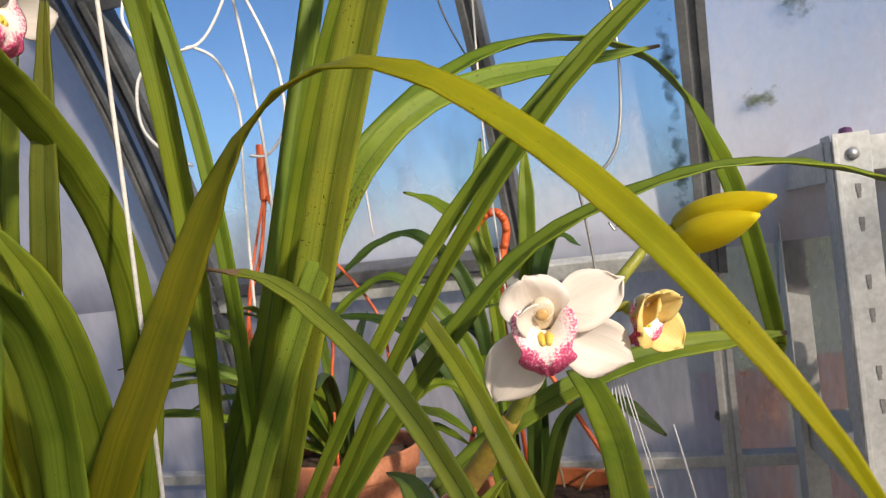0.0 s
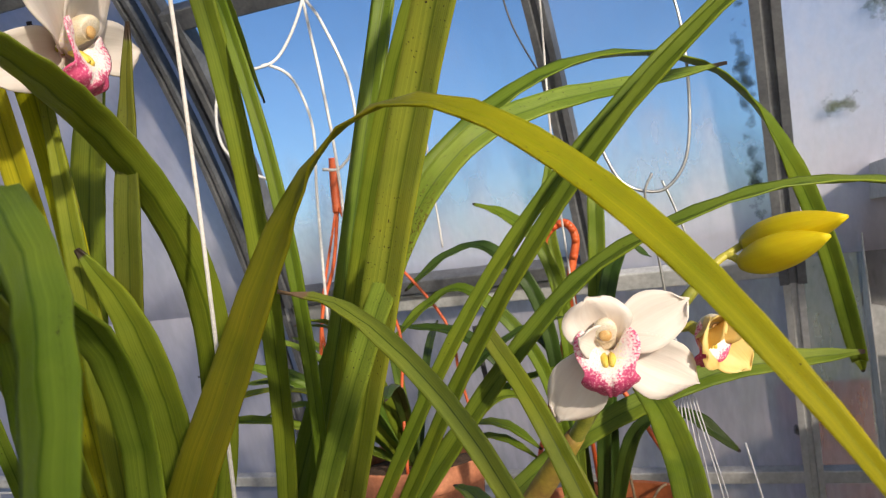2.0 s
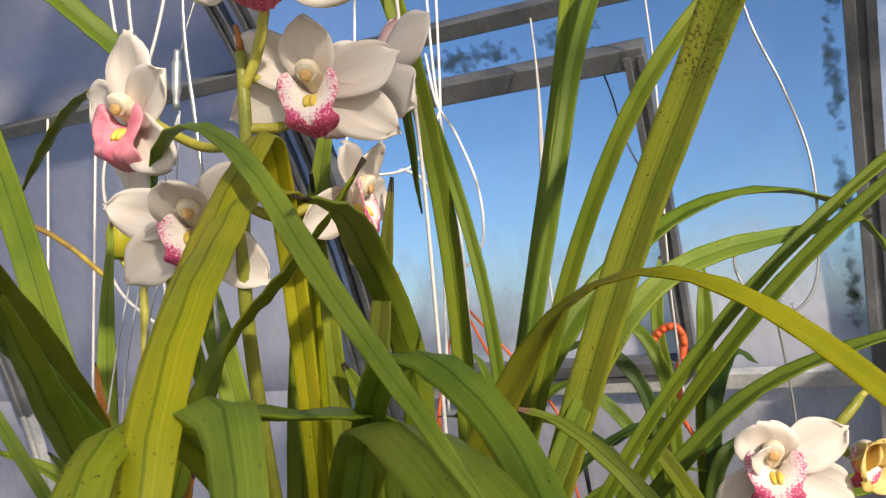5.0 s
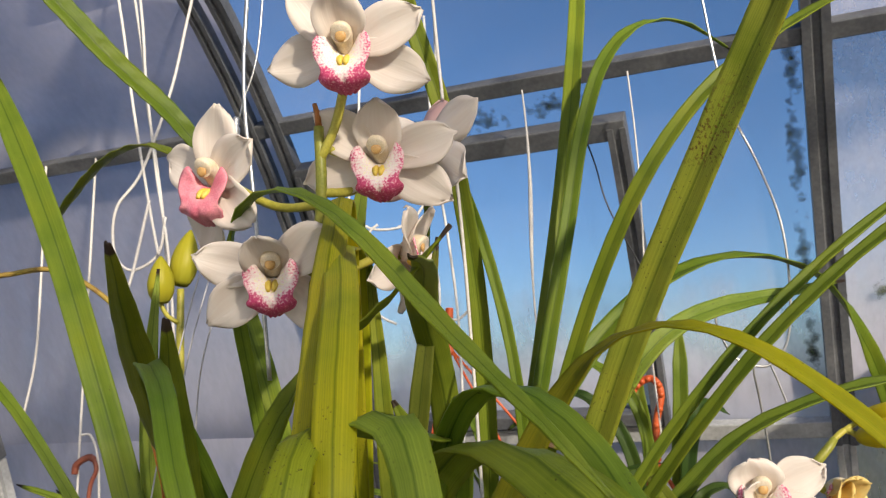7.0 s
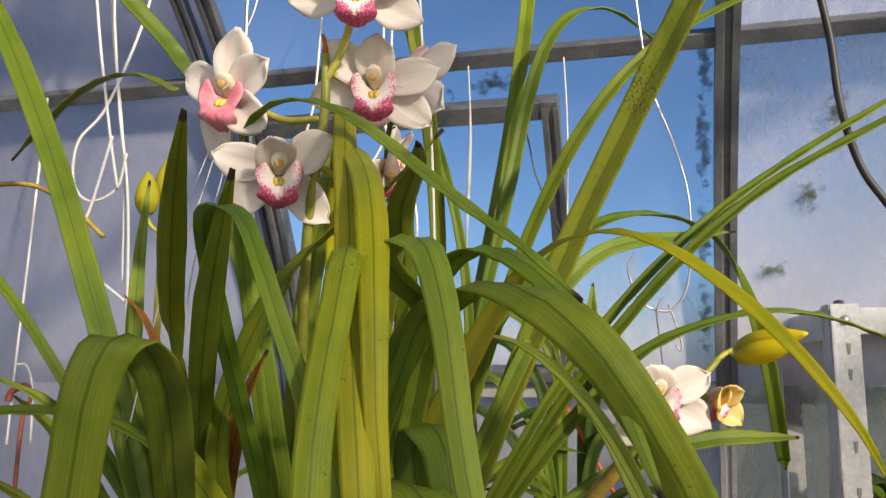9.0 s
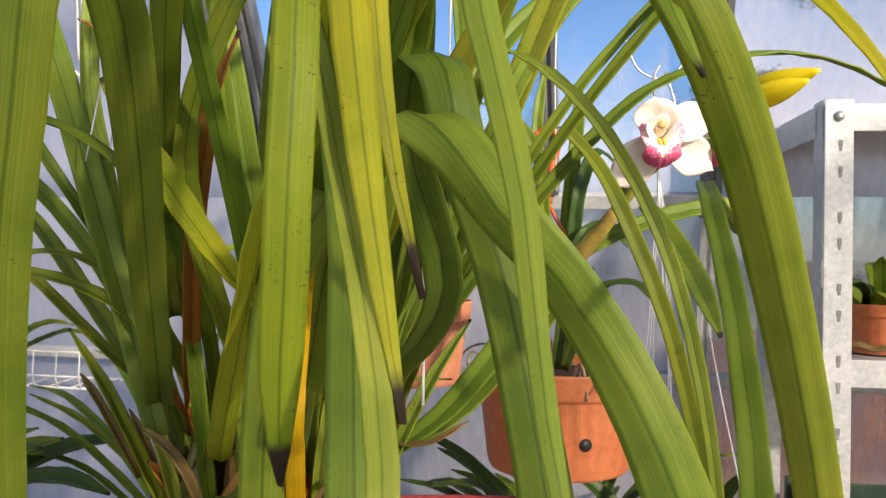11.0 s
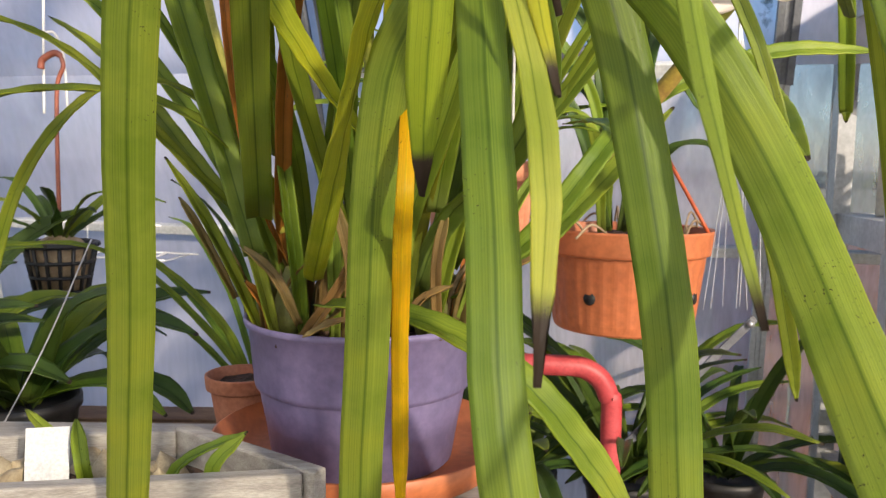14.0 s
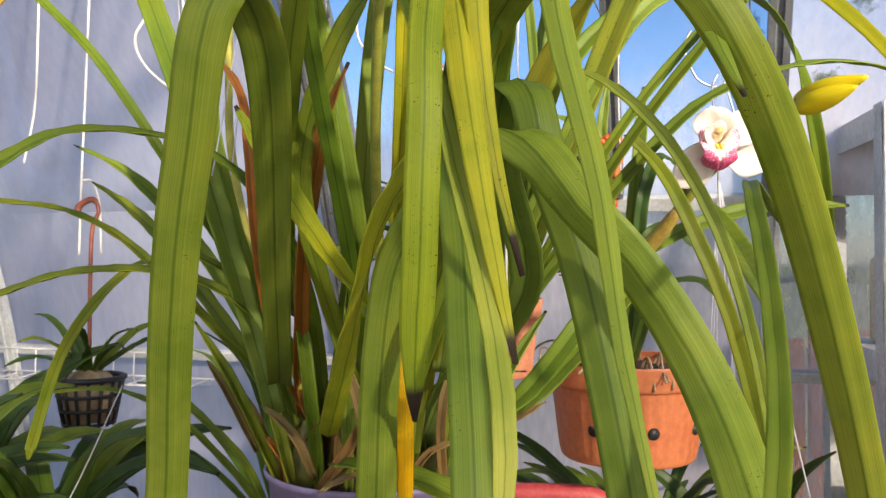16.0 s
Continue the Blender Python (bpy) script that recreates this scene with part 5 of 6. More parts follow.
for p in ([(-0.315, 0.46, 0.885), (-0.3, 0.445, 0.905), (-0.272, 0.43, 0.93)], [(-0.285, 0.44, 0.855), (-0.262, 0.42, 0.88), (-0.245, 0.41, 0.91)], [(-0.165, 0.47, 0.9), (-0.13, 0.45, 0.905), (-0.1, 0.44, 0.925)], [(-0.36, 0.47, 0.875), (-0.385, 0.46, 0.93), (-0.4, 0.45, 0.96)]):
    strap_leaf(p, 0.007, "straw", orchid, n=12, fold=0.7, name="dry_bract")

for p, w in (([(-0.3, 0.43, 0.845), (-0.265, 0.42, 0.895), (-0.238, 0.415, 0.95)], 0.011), ([(-0.3, 0.425, 0.862), (-0.318, 0.42, 0.9), (-0.345, 0.42, 0.925)], 0.009), ([(-0.262, 0.42, 0.85), (-0.258, 0.412, 0.91), (-0.272, 0.405, 0.968)], 0.01), ([(-0.225, 0.43, 0.845), (-0.205, 0.42, 0.88), (-0.178, 0.41, 0.897)], 0.009), ([(-0.245, 0.418, 0.85), (-0.262, 0.405, 0.868), (-0.292, 0.395, 0.858)], 0.008), ([(-0.19, 0.43, 0.85), (-0.192, 0.425, 0.91), (-0.183, 0.42, 0.96)], 0.009)):
    strap_leaf(p, w, "straw", orchid, n=14, fold=0.85, name="dry_bract")

# short leaf bases crowding the crown
for x, y, dx, dz, w, c in ((-0.325, 0.46, -0.05, 0.17, 0.012, "pale"), (-0.3, 0.455, -0.025, 0.2, 0.013, "green"), (-0.275, 0.455, 0.0, 0.19, 0.012, "pale"), (-0.25, 0.455, 0.02, 0.2, 0.013, "green"),
                        (-0.22, 0.455, 0.03, 0.19, 0.012, "pale"), (-0.195, 0.46, 0.05, 0.18, 0.012, "green"), (-0.34, 0.475, -0.08, 0.15, 0.011, "green"), (-0.175, 0.475, 0.08, 0.16, 0.012, "pale"), (-0.235, 0.47, 0.0, 0.21, 0.012, "olive")):
    strap_leaf([(x, y, 0.842), (x + 0.25 * dx, y - 0.008, 0.842 + 0.35 * dz), (x + 0.6 * dx, y - 0.006, 0.842 + 0.7 * dz), (x + dx, y + 0.004, 0.842 + dz)], w, c, orchid, n=16, fold=1.1, name="leaf_base", tip=1.6)

# ---- purple pot on its saucer ----
POT = Vector((-0.255, 0.505, 0.727))
pot = thing("plant_pot", "matt purple plastic pot with a deep stepped rim", "plant pot", at=POT)
prof = [(0.0, 0.0), (0.076, 0.0), (0.08, 0.004), (0.0905, 0.068), (0.0945, 0.07), (0.0955, 0.074), (0.1, 0.122), (0.1035, 0.124), (0.1045, 0.127), (0.1035, 0.13), (0.1005, 0.129), (0.097, 0.118), (0.09, 0.06), (0.08, 0.01), (0.0, 0.008)]
bm = lathe_bm(prof, 72)
bmesh.ops.translate(bm, vec=POT, verts=bm.verts)
part("pot_body", bm, PURPLE, pot)
bm = lathe_bm([(0.0, 0.113), (0.03, 0.114), (0.06, 0.113), (0.085, 0.11), (0.096, 0.108), (0.096, 0.1)], 48)
for v in bm.verts:
    v.co += Vector((0, 0, 0.008)) * noise.noise(v.co * 60)
for k in range(160):
    a, r = rng.uniform(0, 6.28), 0.092 * math.sqrt(rng.random())
    box_bm((rng.uniform(0.006, 0.016), rng.uniform(0.004, 0.009), 0.004), (r * math.cos(a), r * math.sin(a), 0.114 + rng.uniform(0, 0.004)), 0.0, bm, pose(0, 0, 0, rng.uniform(-40, 40), rng.uniform(-40, 40), rng.uniform(0, 180)))
bmesh.ops.translate(bm, vec=POT, verts=bm.verts)
part("bark_fill", bm, BARK, pot, smooth=False)
saucer = lathe_bm([(0.0, 0.0), (0.112, 0.0), (0.12, 0.005), (0.134, 0.031), (0.131, 0.032), (0.116, 0.009), (0.0, 0.006)], 56)
bmesh.ops.translate(saucer, vec=POT + Vector((0, 0, -0.0065)), verts=saucer.verts)
tagged(part("pot_saucer", saucer, TERRA, None, "wide terracotta-orange saucer under the purple pot"), "", "saucer")


# ---- the hanging pot behind, with its own orchid ----
def ribbed_pot(name, label, at, radius, height, mat, ribs=36, slots=()):
    """A plastic pot with a plain rim band, fine vertical ribs and drain holes in its side."""
    t = thing(name, label, "plant pot", at=at)
    bm = bmesh.new()
    prof = [(0.0, 0.0, 0), (0.8, 0.0, 0), (0.82, 0.02, 0), (0.84, 0.1, 1), (0.93, 0.72, 1), (0.94, 0.745, 0), (0.99, 0.76, 0), (1.0, 0.78, 0), (1.03, 0.98, 0), (1.02, 1.0, 0), (0.98, 0.99, 0), (0.93, 0.78, 0), (0.8, 0.06, 0), (0.0, 0.05, 0)]
    n = ribs * 4
    rings = []
    for r, z, rib in prof:
        rings.append([bm.verts.new((radius * (r + (0.005 if rib and k % 4 < 2 else 0)) * math.cos(2 * math.pi * k / n), radius * (r + (0.005 if rib and k % 4 < 2 else 0)) * math.sin(2 * math.pi * k / n), height * z)) for k in range(n)])
    for a, b in zip(rings, rings[1:]):
        for j in range(n):
            bm.faces.new((a[j], a[(j + 1) % n], b[(j + 1) % n], b[j]))
    bmesh.ops.translate(bm, vec=at, verts=bm.verts)
    part("pot_body", bm, mat, t, smooth=False)
    for a in slots:
        c = Vector((math.cos(radians(a)), math.sin(radians(a)), 0))
        part("drain_hole", tube_bm([Vector(at) + c * radius * 0.85 + Vector((0, 0, height * 0.36)), Vector(at) + c * radius * 0.888 + Vector((0, 0, height * 0.36))], 0.0085, 2, 12), BLACKPLASTIC, t)
    fill = lathe_bm([(0.0, 0.0), (radius * 0.5, 0.002), (radius * 0.92, -0.004), (radius * 0.92, -0.01)], 32)
    for v in fill.verts:
        v.co += Vector((0, 0, 0.01)) * noise.noise(v.co * 50)
    bmesh.ops.translate(fill, vec=Vector(at) + Vector((0, 0, height * 0.9)), verts=fill.verts)
    part("bark_fill", fill, BARK, t)
    return t


OP = Vector((0.078, 0.93, 0.765))
hang = ribbed_pot("hanging_pot", "terracotta-orange ribbed plastic hanging pot with drain holes", OP, 0.118, 0.14, TERRA, slots=(-128, -83, -40))
HOOK = Vector((0.06, 0.95, 1.235))
for a in (-150, -30, 90):
    c = Vector((0.117 * math.cos(radians(a)), 0.117 * math.sin(radians(a)), 0.132))
    part("hanger_arm", tube_bm([OP + c, (OP + c).lerp(HOOK - Vector((0, 0, 0.1)), 0.5), HOOK - Vector((0, 0, 0.1))], 0.0028, 12, 8), RED, hang)
bm = tube_bm([HOOK + Vector(q) for q in ((0.004, 0, -0.105), (0.006, 0, -0.06), (0.016, 0, -0.02), (0.008, 0, 0.0), (-0.008, 0, -0.002), (-0.02, 0, -0.014), (-0.022, 0, -0.03))], 0.005, 36, 10)
part("hook", bm, RED, hang, "orange-red ribbed plastic hook")
for k in range(9):
    p = spline([HOOK + Vector(q) for q in ((0.006, 0, -0.06), (0.016, 0, -0.02), (0.008, 0, 0.0), (-0.008, 0, -0.002), (-0.02, 0, -0.014))], 9)[k]
    part("rib", tube_bm([p + np.array((0, -0.006, 0)), p + np.array((0, 0.006, 0))], 0.0042, 2, 8), RED, hang)


def strap_plant(name, label, base, leaves, seed, length, width, colours, lean=(8, 60), face=None, aim=None, category="orchid"):
    """An orchid of arching strap leaves that fan out from one crown."""
    rg = random.Random(seed)
    t = thing(name, label, category, at=base)
    for k in range(leaves):
        a = rg.uniform(0, 360) if aim is None else rg.gauss(aim[0], aim[1])
        tilt, ln = radians(rg.uniform(*lean)), length * rg.uniform(0.7, 1.15)
        d = Vector((math.cos(radians(a)), math.sin(radians(a)), 0))
        p, pts = Vector(base) + d * 0.012, []
        for j in range(6):
            pts.append(p.copy())
            p = p + (d * math.sin(tilt) + Vector((0, 0, math.cos(tilt)))) * ln / 5
            tilt += radians(rg.uniform(8, 26)) * (0.4 + 0.25 * j)
        strap_leaf(pts, width * rg.uniform(0.75, 1.2), rg.choice(colours), t, n=18, face=face)
    return t


# leaves of the orchid in the hanging pot
back = thing("orchid_plant", "smaller hanging orchid with dark upright strap leaves", "orchid", at=OP + Vector((0, 0, 0.12)))
for pts, w, c in (
        ([(0.05, 0.94, 0.9), (0.054, 0.95, 1.14), (0.047, 0.955, 1.24), (0.058, 0.96, 1.325)], 0.016, "green"),
        ([(0.08, 0.93, 0.9), (0.088, 0.94, 1.1), (0.1, 0.94, 1.22), (0.107, 0.945, 1.31)], 0.02, "green"),
        ([(0.05, 0.93, 0.9), (0.052, 0.92, 1.12), (0.035, 0.92, 1.21), (-0.0, 0.93, 1.25), (-0.038, 0.94, 1.27)], 0.016, "green"),
        ([(0.045, 0.93, 0.9), (0.03, 0.92, 1.13), (-0.02, 0.92, 1.212), (-0.07, 0.93, 1.214), (-0.128, 0.94, 1.178)], 0.018, "dark"),
        ([(0.085, 0.93, 0.9), (0.095, 0.92, 1.1), (0.106, 0.92, 1.165), (0.126, 0.92, 1.2), (0.156, 0.93, 1.186)], 0.02, "dark"),
        ([(0.05, 0.92, 0.9), (0.02, 0.9, 1.08), (-0.05, 0.9, 1.17), (-0.1, 0.91, 1.16), (-0.15, 0.92, 1.12)], 0.016, "green"),
        ([(0.05, 0.92, 0.9), (0.0, 0.9, 1.05), (-0.06, 0.9, 1.12), (-0.14, 0.92, 1.14)], 0.018, "dark"),
        ([(0.07, 0.92, 0.9), (0.09, 0.9, 1.06), (0.13, 0.9, 1.1), (0.17, 0.92, 1.07)], 0.018, "dark"),
        ([(0.08, 0.91, 0.9), (0.11, 0.88, 1.0), (0.16, 0.86, 1.02), (0.21, 0.85, 0.98)], 0.018, "dark"),
        ([(0.04, 0.91, 0.9), (0.02, 0.87, 1.02), (-0.02, 0.85, 1.06), (-0.07, 0.85, 1.03)], 0.016, "green"),
        ([(0.06, 0.96, 0.9), (0.05, 0.98, 1.05), (0.02, 1.0, 1.1), (-0.03, 1.02, 1.08)], 0.018, "dark")):
    strap_leaf(pts, w, c, back)

# ---- plants behind and below on the lower staging ----
strap_plant("orchid_plant", "hanging orchid with narrow arching leaves in the shade", (-0.13, 0.9, 0.985), 20, 3, 0.3, 0.013, ("green", "blue", "green", "dark"), (10, 60))
strap_plant("orchid_plant", "crowded orchid with narrow green leaves behind the pot", (-0.42, 0.9, 0.65), 9, 4, 0.4, 0.012, ("green", "blue", "dark"), (4, 40))
for x, y, z, r, hgt in ((-0.42, 0.9, 0.57, 0.055, 0.1), (-0.385, 0.6, 0.714, 0.034, 0.062)):
    t = thing("clay_pot", "small terracotta clay pot on the staging", "plant pot", "clay pots", at=(x, y, z))
    bm = lathe_bm([(0.0, 0.0), (r * 0.7, 0.0), (r * 0.72, 0.003), (r * 0.95, hgt * 0.78), (r * 0.9, hgt * 0.8), (r * 0.68, 0.008), (0.0, 0.008)], 36)
    bmesh.ops.translate(bm, vec=(x, y, z), verts=bm.verts)
    part("pot_body", bm, TERRA_CLAY, t)
    bm = lathe_bm([(r * 0.94, hgt * 0.77), (r * 1.05, hgt * 0.765), (r * 1.07, hgt * 0.79), (r * 1.1, hgt * 0.97), (r * 1.09, hgt), (r * 1.02, hgt), (r * 0.94, hgt * 0.8), (r * 0.94, hgt * 0.77)], 36)
    bmesh.ops.translate(bm, vec=(x, y, z), verts=bm.verts)
    part("rim", bm, TERRA_CLAY, t)
    bm = lathe_bm([(0.0, hgt * 0.86), (r * 0.5, hgt * 0.87), (r * 0.96, hgt * 0.84), (r * 0.96, hgt * 0.8)], 24)
    for v in bm.verts:
        v.co.z += 0.006 * noise.noise(v.co * 70)
    bmesh.ops.translate(bm, vec=(x, y, z), verts=bm.verts)
    part("soil_fill", bm, BARK, t)
for k, (b, n, ln, w, sd) in enumerate((((-0.7, 0.78, 0.69), 26, 0.24, 0.03, 21), ((-0.95, 1.02, 0.69), 18, 0.3, 0.034, 22), ((-0.86, 0.74, 0.69), 22, 0.26, 0.034, 24), ((0.13, 1.08, 0.48), 38, 0.36, 0.022, 25), ((-0.05, 1.1, 0.48), 18, 0.34, 0.026, 26), ((0.3, 1.1, 0.48), 14, 0.3, 0.024, 27))):
    strap_plant("foliage_plant", "low dark green foliage plant on the lower staging", b, n, sd, ln, w, ("dark", "dark", "blue"), (15, 75), category="plant")
    t = thing("nursery_pot", "black plastic nursery pot of a foliage plant", "plant pot", "nursery pots", at=(b[0], b[1], b[2] - 0.12))
    bm = lathe_bm([(0.0, 0.0), (0.05, 0.0), (0.066, 0.11), (0.07, 0.112), (0.07, 0.125), (0.064, 0.125), (0.06, 0.11), (0.0, 0.105)], 32)
    bmesh.ops.translate(bm, vec=(b[0], b[1], b[2] - 0.12), verts=bm.verts)
    part("pot_body", bm, BLACKPLASTIC, t)


hp = Vector((-0.13, 0.9, 0.885))
hp2 = ribbed_pot("hanging_pot", "dull terracotta plastic hanging pot on an orange strap", hp, 0.078, 0.11, TERRA_CLAY, 30)
for a, b in ((150, (-0.234, 0.95, 1.148)), (20, (-0.09, 0.93, 1.15)), (270, (-0.13, 0.86, 1.15))):
    c = hp + Vector((0.077 * math.cos(radians(a)), 0.077 * math.sin(radians(a)), 0.105))
    part("hanger_arm", tube_bm([c, c.lerp(Vector(b), 0.5), Vector(b), (-0.2, 0.95, 1.29)], 0.0018, 20, 6), RED, hp2)

# ---- benches: slatted staging ----
def staging(name, label, x0, x1, y0, y1, z, slats, mat):
    t = thing(name, label, "bench", at=((x0 + x1) / 2, (y0 + y1) / 2, 0))
    w = (y1 - y0) / slats
    for k in range(slats):
        part("slat", box_bm((x1 - x0, w * 0.82, 0.018), ((x0 + x1) / 2, y0 + w * (k + 0.5), z - 0.009), 0.002), mat, t, smooth=False)
    for x in (x0 + 0.05, (x0 + x1) / 2, x1 - 0.05):
        part("bearer", box_bm((0.04, y1 - y0, 0.04), (x, (y0 + y1) / 2, z - 0.039), 0.002), mat, t, smooth=False)
        for y in (y0 + 0.03, y1 - 0.03):
            part("leg", box_bm((0.04, 0.04, z - 0.064), (x, y, (z - 0.059) / 2), 0.002), mat, t, smooth=False)
    return t


staging("plant_bench", "whitewashed slatted wooden plant bench", -0.9, -0.1, 0.26, 0.635, 0.714, 5, WHITEWOOD)
staging("low_bench", "low weathered slatted bench under the greenhouse wall", -0.3, 0.42, 0.99, 1.21, 0.36, 3, WOOD)
staging("low_bench", "low weathered slatted bench behind the plant bench", -1.25, -0.36, 0.66, 1.16, 0.57, 6, WOOD)

# wooden tray with bulbs, beside the purple pot
tray = thing("wooden_tray", "whitewashed wooden seed tray filled with bulbs", "tray", at=(-0.42, 0.36, 0.714))
A, B, C, D = (Vector(q) for q in ((-0.276, 0.342, 0.746), (-0.39, 0.428, 0.746), (-0.70, 0.39, 0.746), (-0.60, 0.29, 0.746)))
for (p, q), grow, tall in zip(((A, B), (B, C), (C, D), (D, A)), (0.012, -0.016, 0.012, -0.016), (0.062, 0.059, 0.062, 0.059)):
    d = q - p
    part("board", box_bm((d.length + grow, 0.014, tall), (p + q) / 2, 0.002, turn=Matrix.Rotation(math.atan2(d.y, d.x), 4, "Z")), WHITEWOOD, tray, smooth=False)
bm = bmesh.new()
bm.faces.new([bm.verts.new(q + Vector((0, 0, 0.0))) for q in (A, B, C, D)])
bmesh.ops.subdivide_edges(bm, edges=bm.edges[:], cuts=14, use_grid_fill=True)
for v in bm.verts:
    v.co.z += 0.012 * noise.noise(v.co * 40)
part("potting_mix", bm, BARK, tray)
rng = random.Random(8)
for k in range(11):
    u, v = rng.uniform(0.1, 0.9), rng.uniform(0.15, 0.85)
    p = (A.lerp(D, u)).lerp(B.lerp(C, u), v) + Vector((0, 0, 0.001))
    bm = lathe_bm([(0.0, -0.014), (0.012, -0.01), (0.0155, 0.0), (0.012, 0.012), (0.005, 0.02), (0.0, 0.026)], 14)
    bmesh.ops.transform(bm, matrix=Matrix.Translation(p) @ pose(0, 0, 0, rng.uniform(-50, 50), rng.uniform(-50, 50), rng.uniform(0, 360)) @ Matrix.Diagonal((1, rng.uniform(0.8, 1.1), 1, 1)), verts=bm.verts)
    tagged(part("bulb", bm, BULB_PALE, None, "pale papery flower bulb lying in the tray"), "", "bulb", "bulbs in the tray")
for k in range(6):
    p = A.lerp(C, 0.15 + 0.12 * k) + Vector((0, 0.01 * (k % 2), 0.0))
    sprout = [p, p + Vector((rng.uniform(-0.02, 0.03), -0.01, 0.03)), p + Vector((rng.uniform(-0.03, 0.08), rng.uniform(-0.03, 0.03), 0.055))]
    tagged(strap_leaf(sprout, 0.011, "bright", None, n=12, name="bulb_shoot", label="fresh green shoot growing from the tray"), "", "shoot", "shoots in the tray")
lab = thing("plant_label", "blank white plastic plant label stuck in the tray", "plant label", at=(-0.47, 0.36, 0.75))
part("tag", box_bm((0.03, 0.0015, 0.05), (-0.47, 0.36, 0.772), 0.0005, turn=pose(0, 0, 0, -15, 0, 12)), WHITECARD, lab, smooth=False)

# ---- red tube frame, a folded trolley handle ----
tagged(part("trolley_handle", tube_bm([(-0.235, 0.95, 0.0), (-0.235, 0.95, 0.56), (-0.235, 0.945, 0.65), (-0.215, 0.945, 0.69), (-0.16, 0.945, 0.702), (-0.02, 0.945, 0.702), (0.035, 0.945, 0.695), (0.065, 0.945, 0.66), (0.072, 0.945, 0.58), (0.072, 0.945, 0.0)], 0.0155, 90, 14), PIPE, None, "faded red bent steel tube handle of a trolley"), "", "trolley handle")

# ---- rack of slotted angle posts ----
rack = thing("shelf_rack", "pale grey steel shelf rack of slotted angle posts", "shelf", at=(0.43, 0.88, 0))
RX, RY, R0 = Vector((0.945, -0.17, 0)), Vector((0.12, 0.993, 0)), Vector((0.428, 0.875, 0))
RTURN = Matrix((RX, RX.cross(Vector((0, 0, -1))), (0, 0, 1))).transposed().to_4x4()


def rack_box(name, size, x, y, z, mat=RACK, parent=None, bev=0.0012):
    bm = box_bm(size, (0, 0, 0), bev)
    m = RTURN.copy()
    m.translation = R0 + RX * x + RY * y + Vector((0, 0, z))
    bmesh.ops.transform(bm, matrix=m, verts=bm.verts)
    return part(name, bm, mat, parent or rack, smooth=False)


for x, y, sx, sy in ((0.0, 0.0, 1, 1), (0.0, 0.26, 1, -1), (0.62, 0.0, -1, 1), (0.62, 0.26, -1, -1)):
    post = rack_box("post", (0.04, 0.0022, 1.275), x + sx * 0.02, y, 0.6375)
    rack_box("flange", (0.0022, 0.035, 1.275), x, y + sy * 0.0195, 0.6375, parent=post)
    rack_box("lip", (0.006, 0.004, 1.27), x + sx * 0.002, y - 0.002 * sy, 0.636, parent=post)
    for k in range(16):
        z = 1.215 - 0.036 * (k % 2) - 0.098 * (k // 2)
        if z > 0.5:
            rack_box("slot", (0.0055, 0.001, 0.009), x + sx * 0.022, y - 0.0016 * sy, z, SLOT, post, 0.0)
            rack_box("slot", (0.0035, 0.001, 0.007), x + sx * 0.022, y - 0.00165 * sy, z - 0.0075, SLOT, post, 0.0)
    bm = tube_bm([(0, 0, 0), (0, -0.003, 0)], 0.007, 2, 12)
    m = RTURN.copy()
    m.translation = R0 + RX * (x + sx * 0.02) + RY * (y - 0.001 * sy) + Vector((0, 0, 1.252))
    bmesh.ops.transform(bm, matrix=m, verts=bm.verts)
    part("bolt", bm, GALV, post)
for z in (1.255, 0.905, 0.5, 0.15):
    sh = rack_box("shelf_board", (0.61, 0.25, 0.003), 0.31, 0.13, z + 0.012)
    rack_box("front_lip", (0.575, 0.003, 0.038), 0.31, 0.006, z - 0.004, parent=sh)
    rack_box("back_lip", (0.575, 0.003, 0.038), 0.31, 0.254, z - 0.004, parent=sh)
    rack_box("side_lip", (0.003, 0.22, 0.045), 0.005, 0.13, z - 0.008, parent=sh)
    rack_box("side_lip", (0.003, 0.22, 0.045), 0.615, 0.13, z - 0.008, parent=sh)
succ = R0 + RX * 0.13 + RY * 0.1
t = ribbed_pot("shelf_pot", "small terracotta-orange plastic pot on the rack shelf", Vector((succ.x, succ.y, 0.921)), 0.055, 0.072, TERRA, 20)
strap_plant("succulent_plant", "small green succulent in the pot on the rack", (succ.x, succ.y, 0.98), 14, 33, 0.1, 0.03, ("bright", "green", "dark"), (10, 60), category="succulent")
vase = R0 + RX * 0.07 + RY * 0.18
bm = lathe_bm([(0.0, 0.0), (0.02, 0.0), (0.021, 0.003), (0.0205, 0.125), (0.018, 0.132), (0.014, 0.135), (0.013, 0.12), (0.0, 0.118)], 24)
bmesh.ops.translate(bm, vec=(vase.x, vase.y, 0.92), verts=bm.verts)
tagged(part("plastic_tub", bm, CREAM, None, "tall cream plastic tub on the rack shelf"), "", "tub")
kn = R0 + RX * 0.06 + RY * 0.12
bm = lathe_bm([(0.0, 0.0), (0.009, 0.0), (0.01, 0.008), (0.007, 0.02), (0.0, 0.022)], 16)
bmesh.ops.translate(bm, vec=(kn.x, kn.y, 1.27), verts=bm.verts)
tagged(part("bottle_cap", bm, CAP_PURPLE, None, "dark purple plastic cap lying on the rack"), "", "cap")

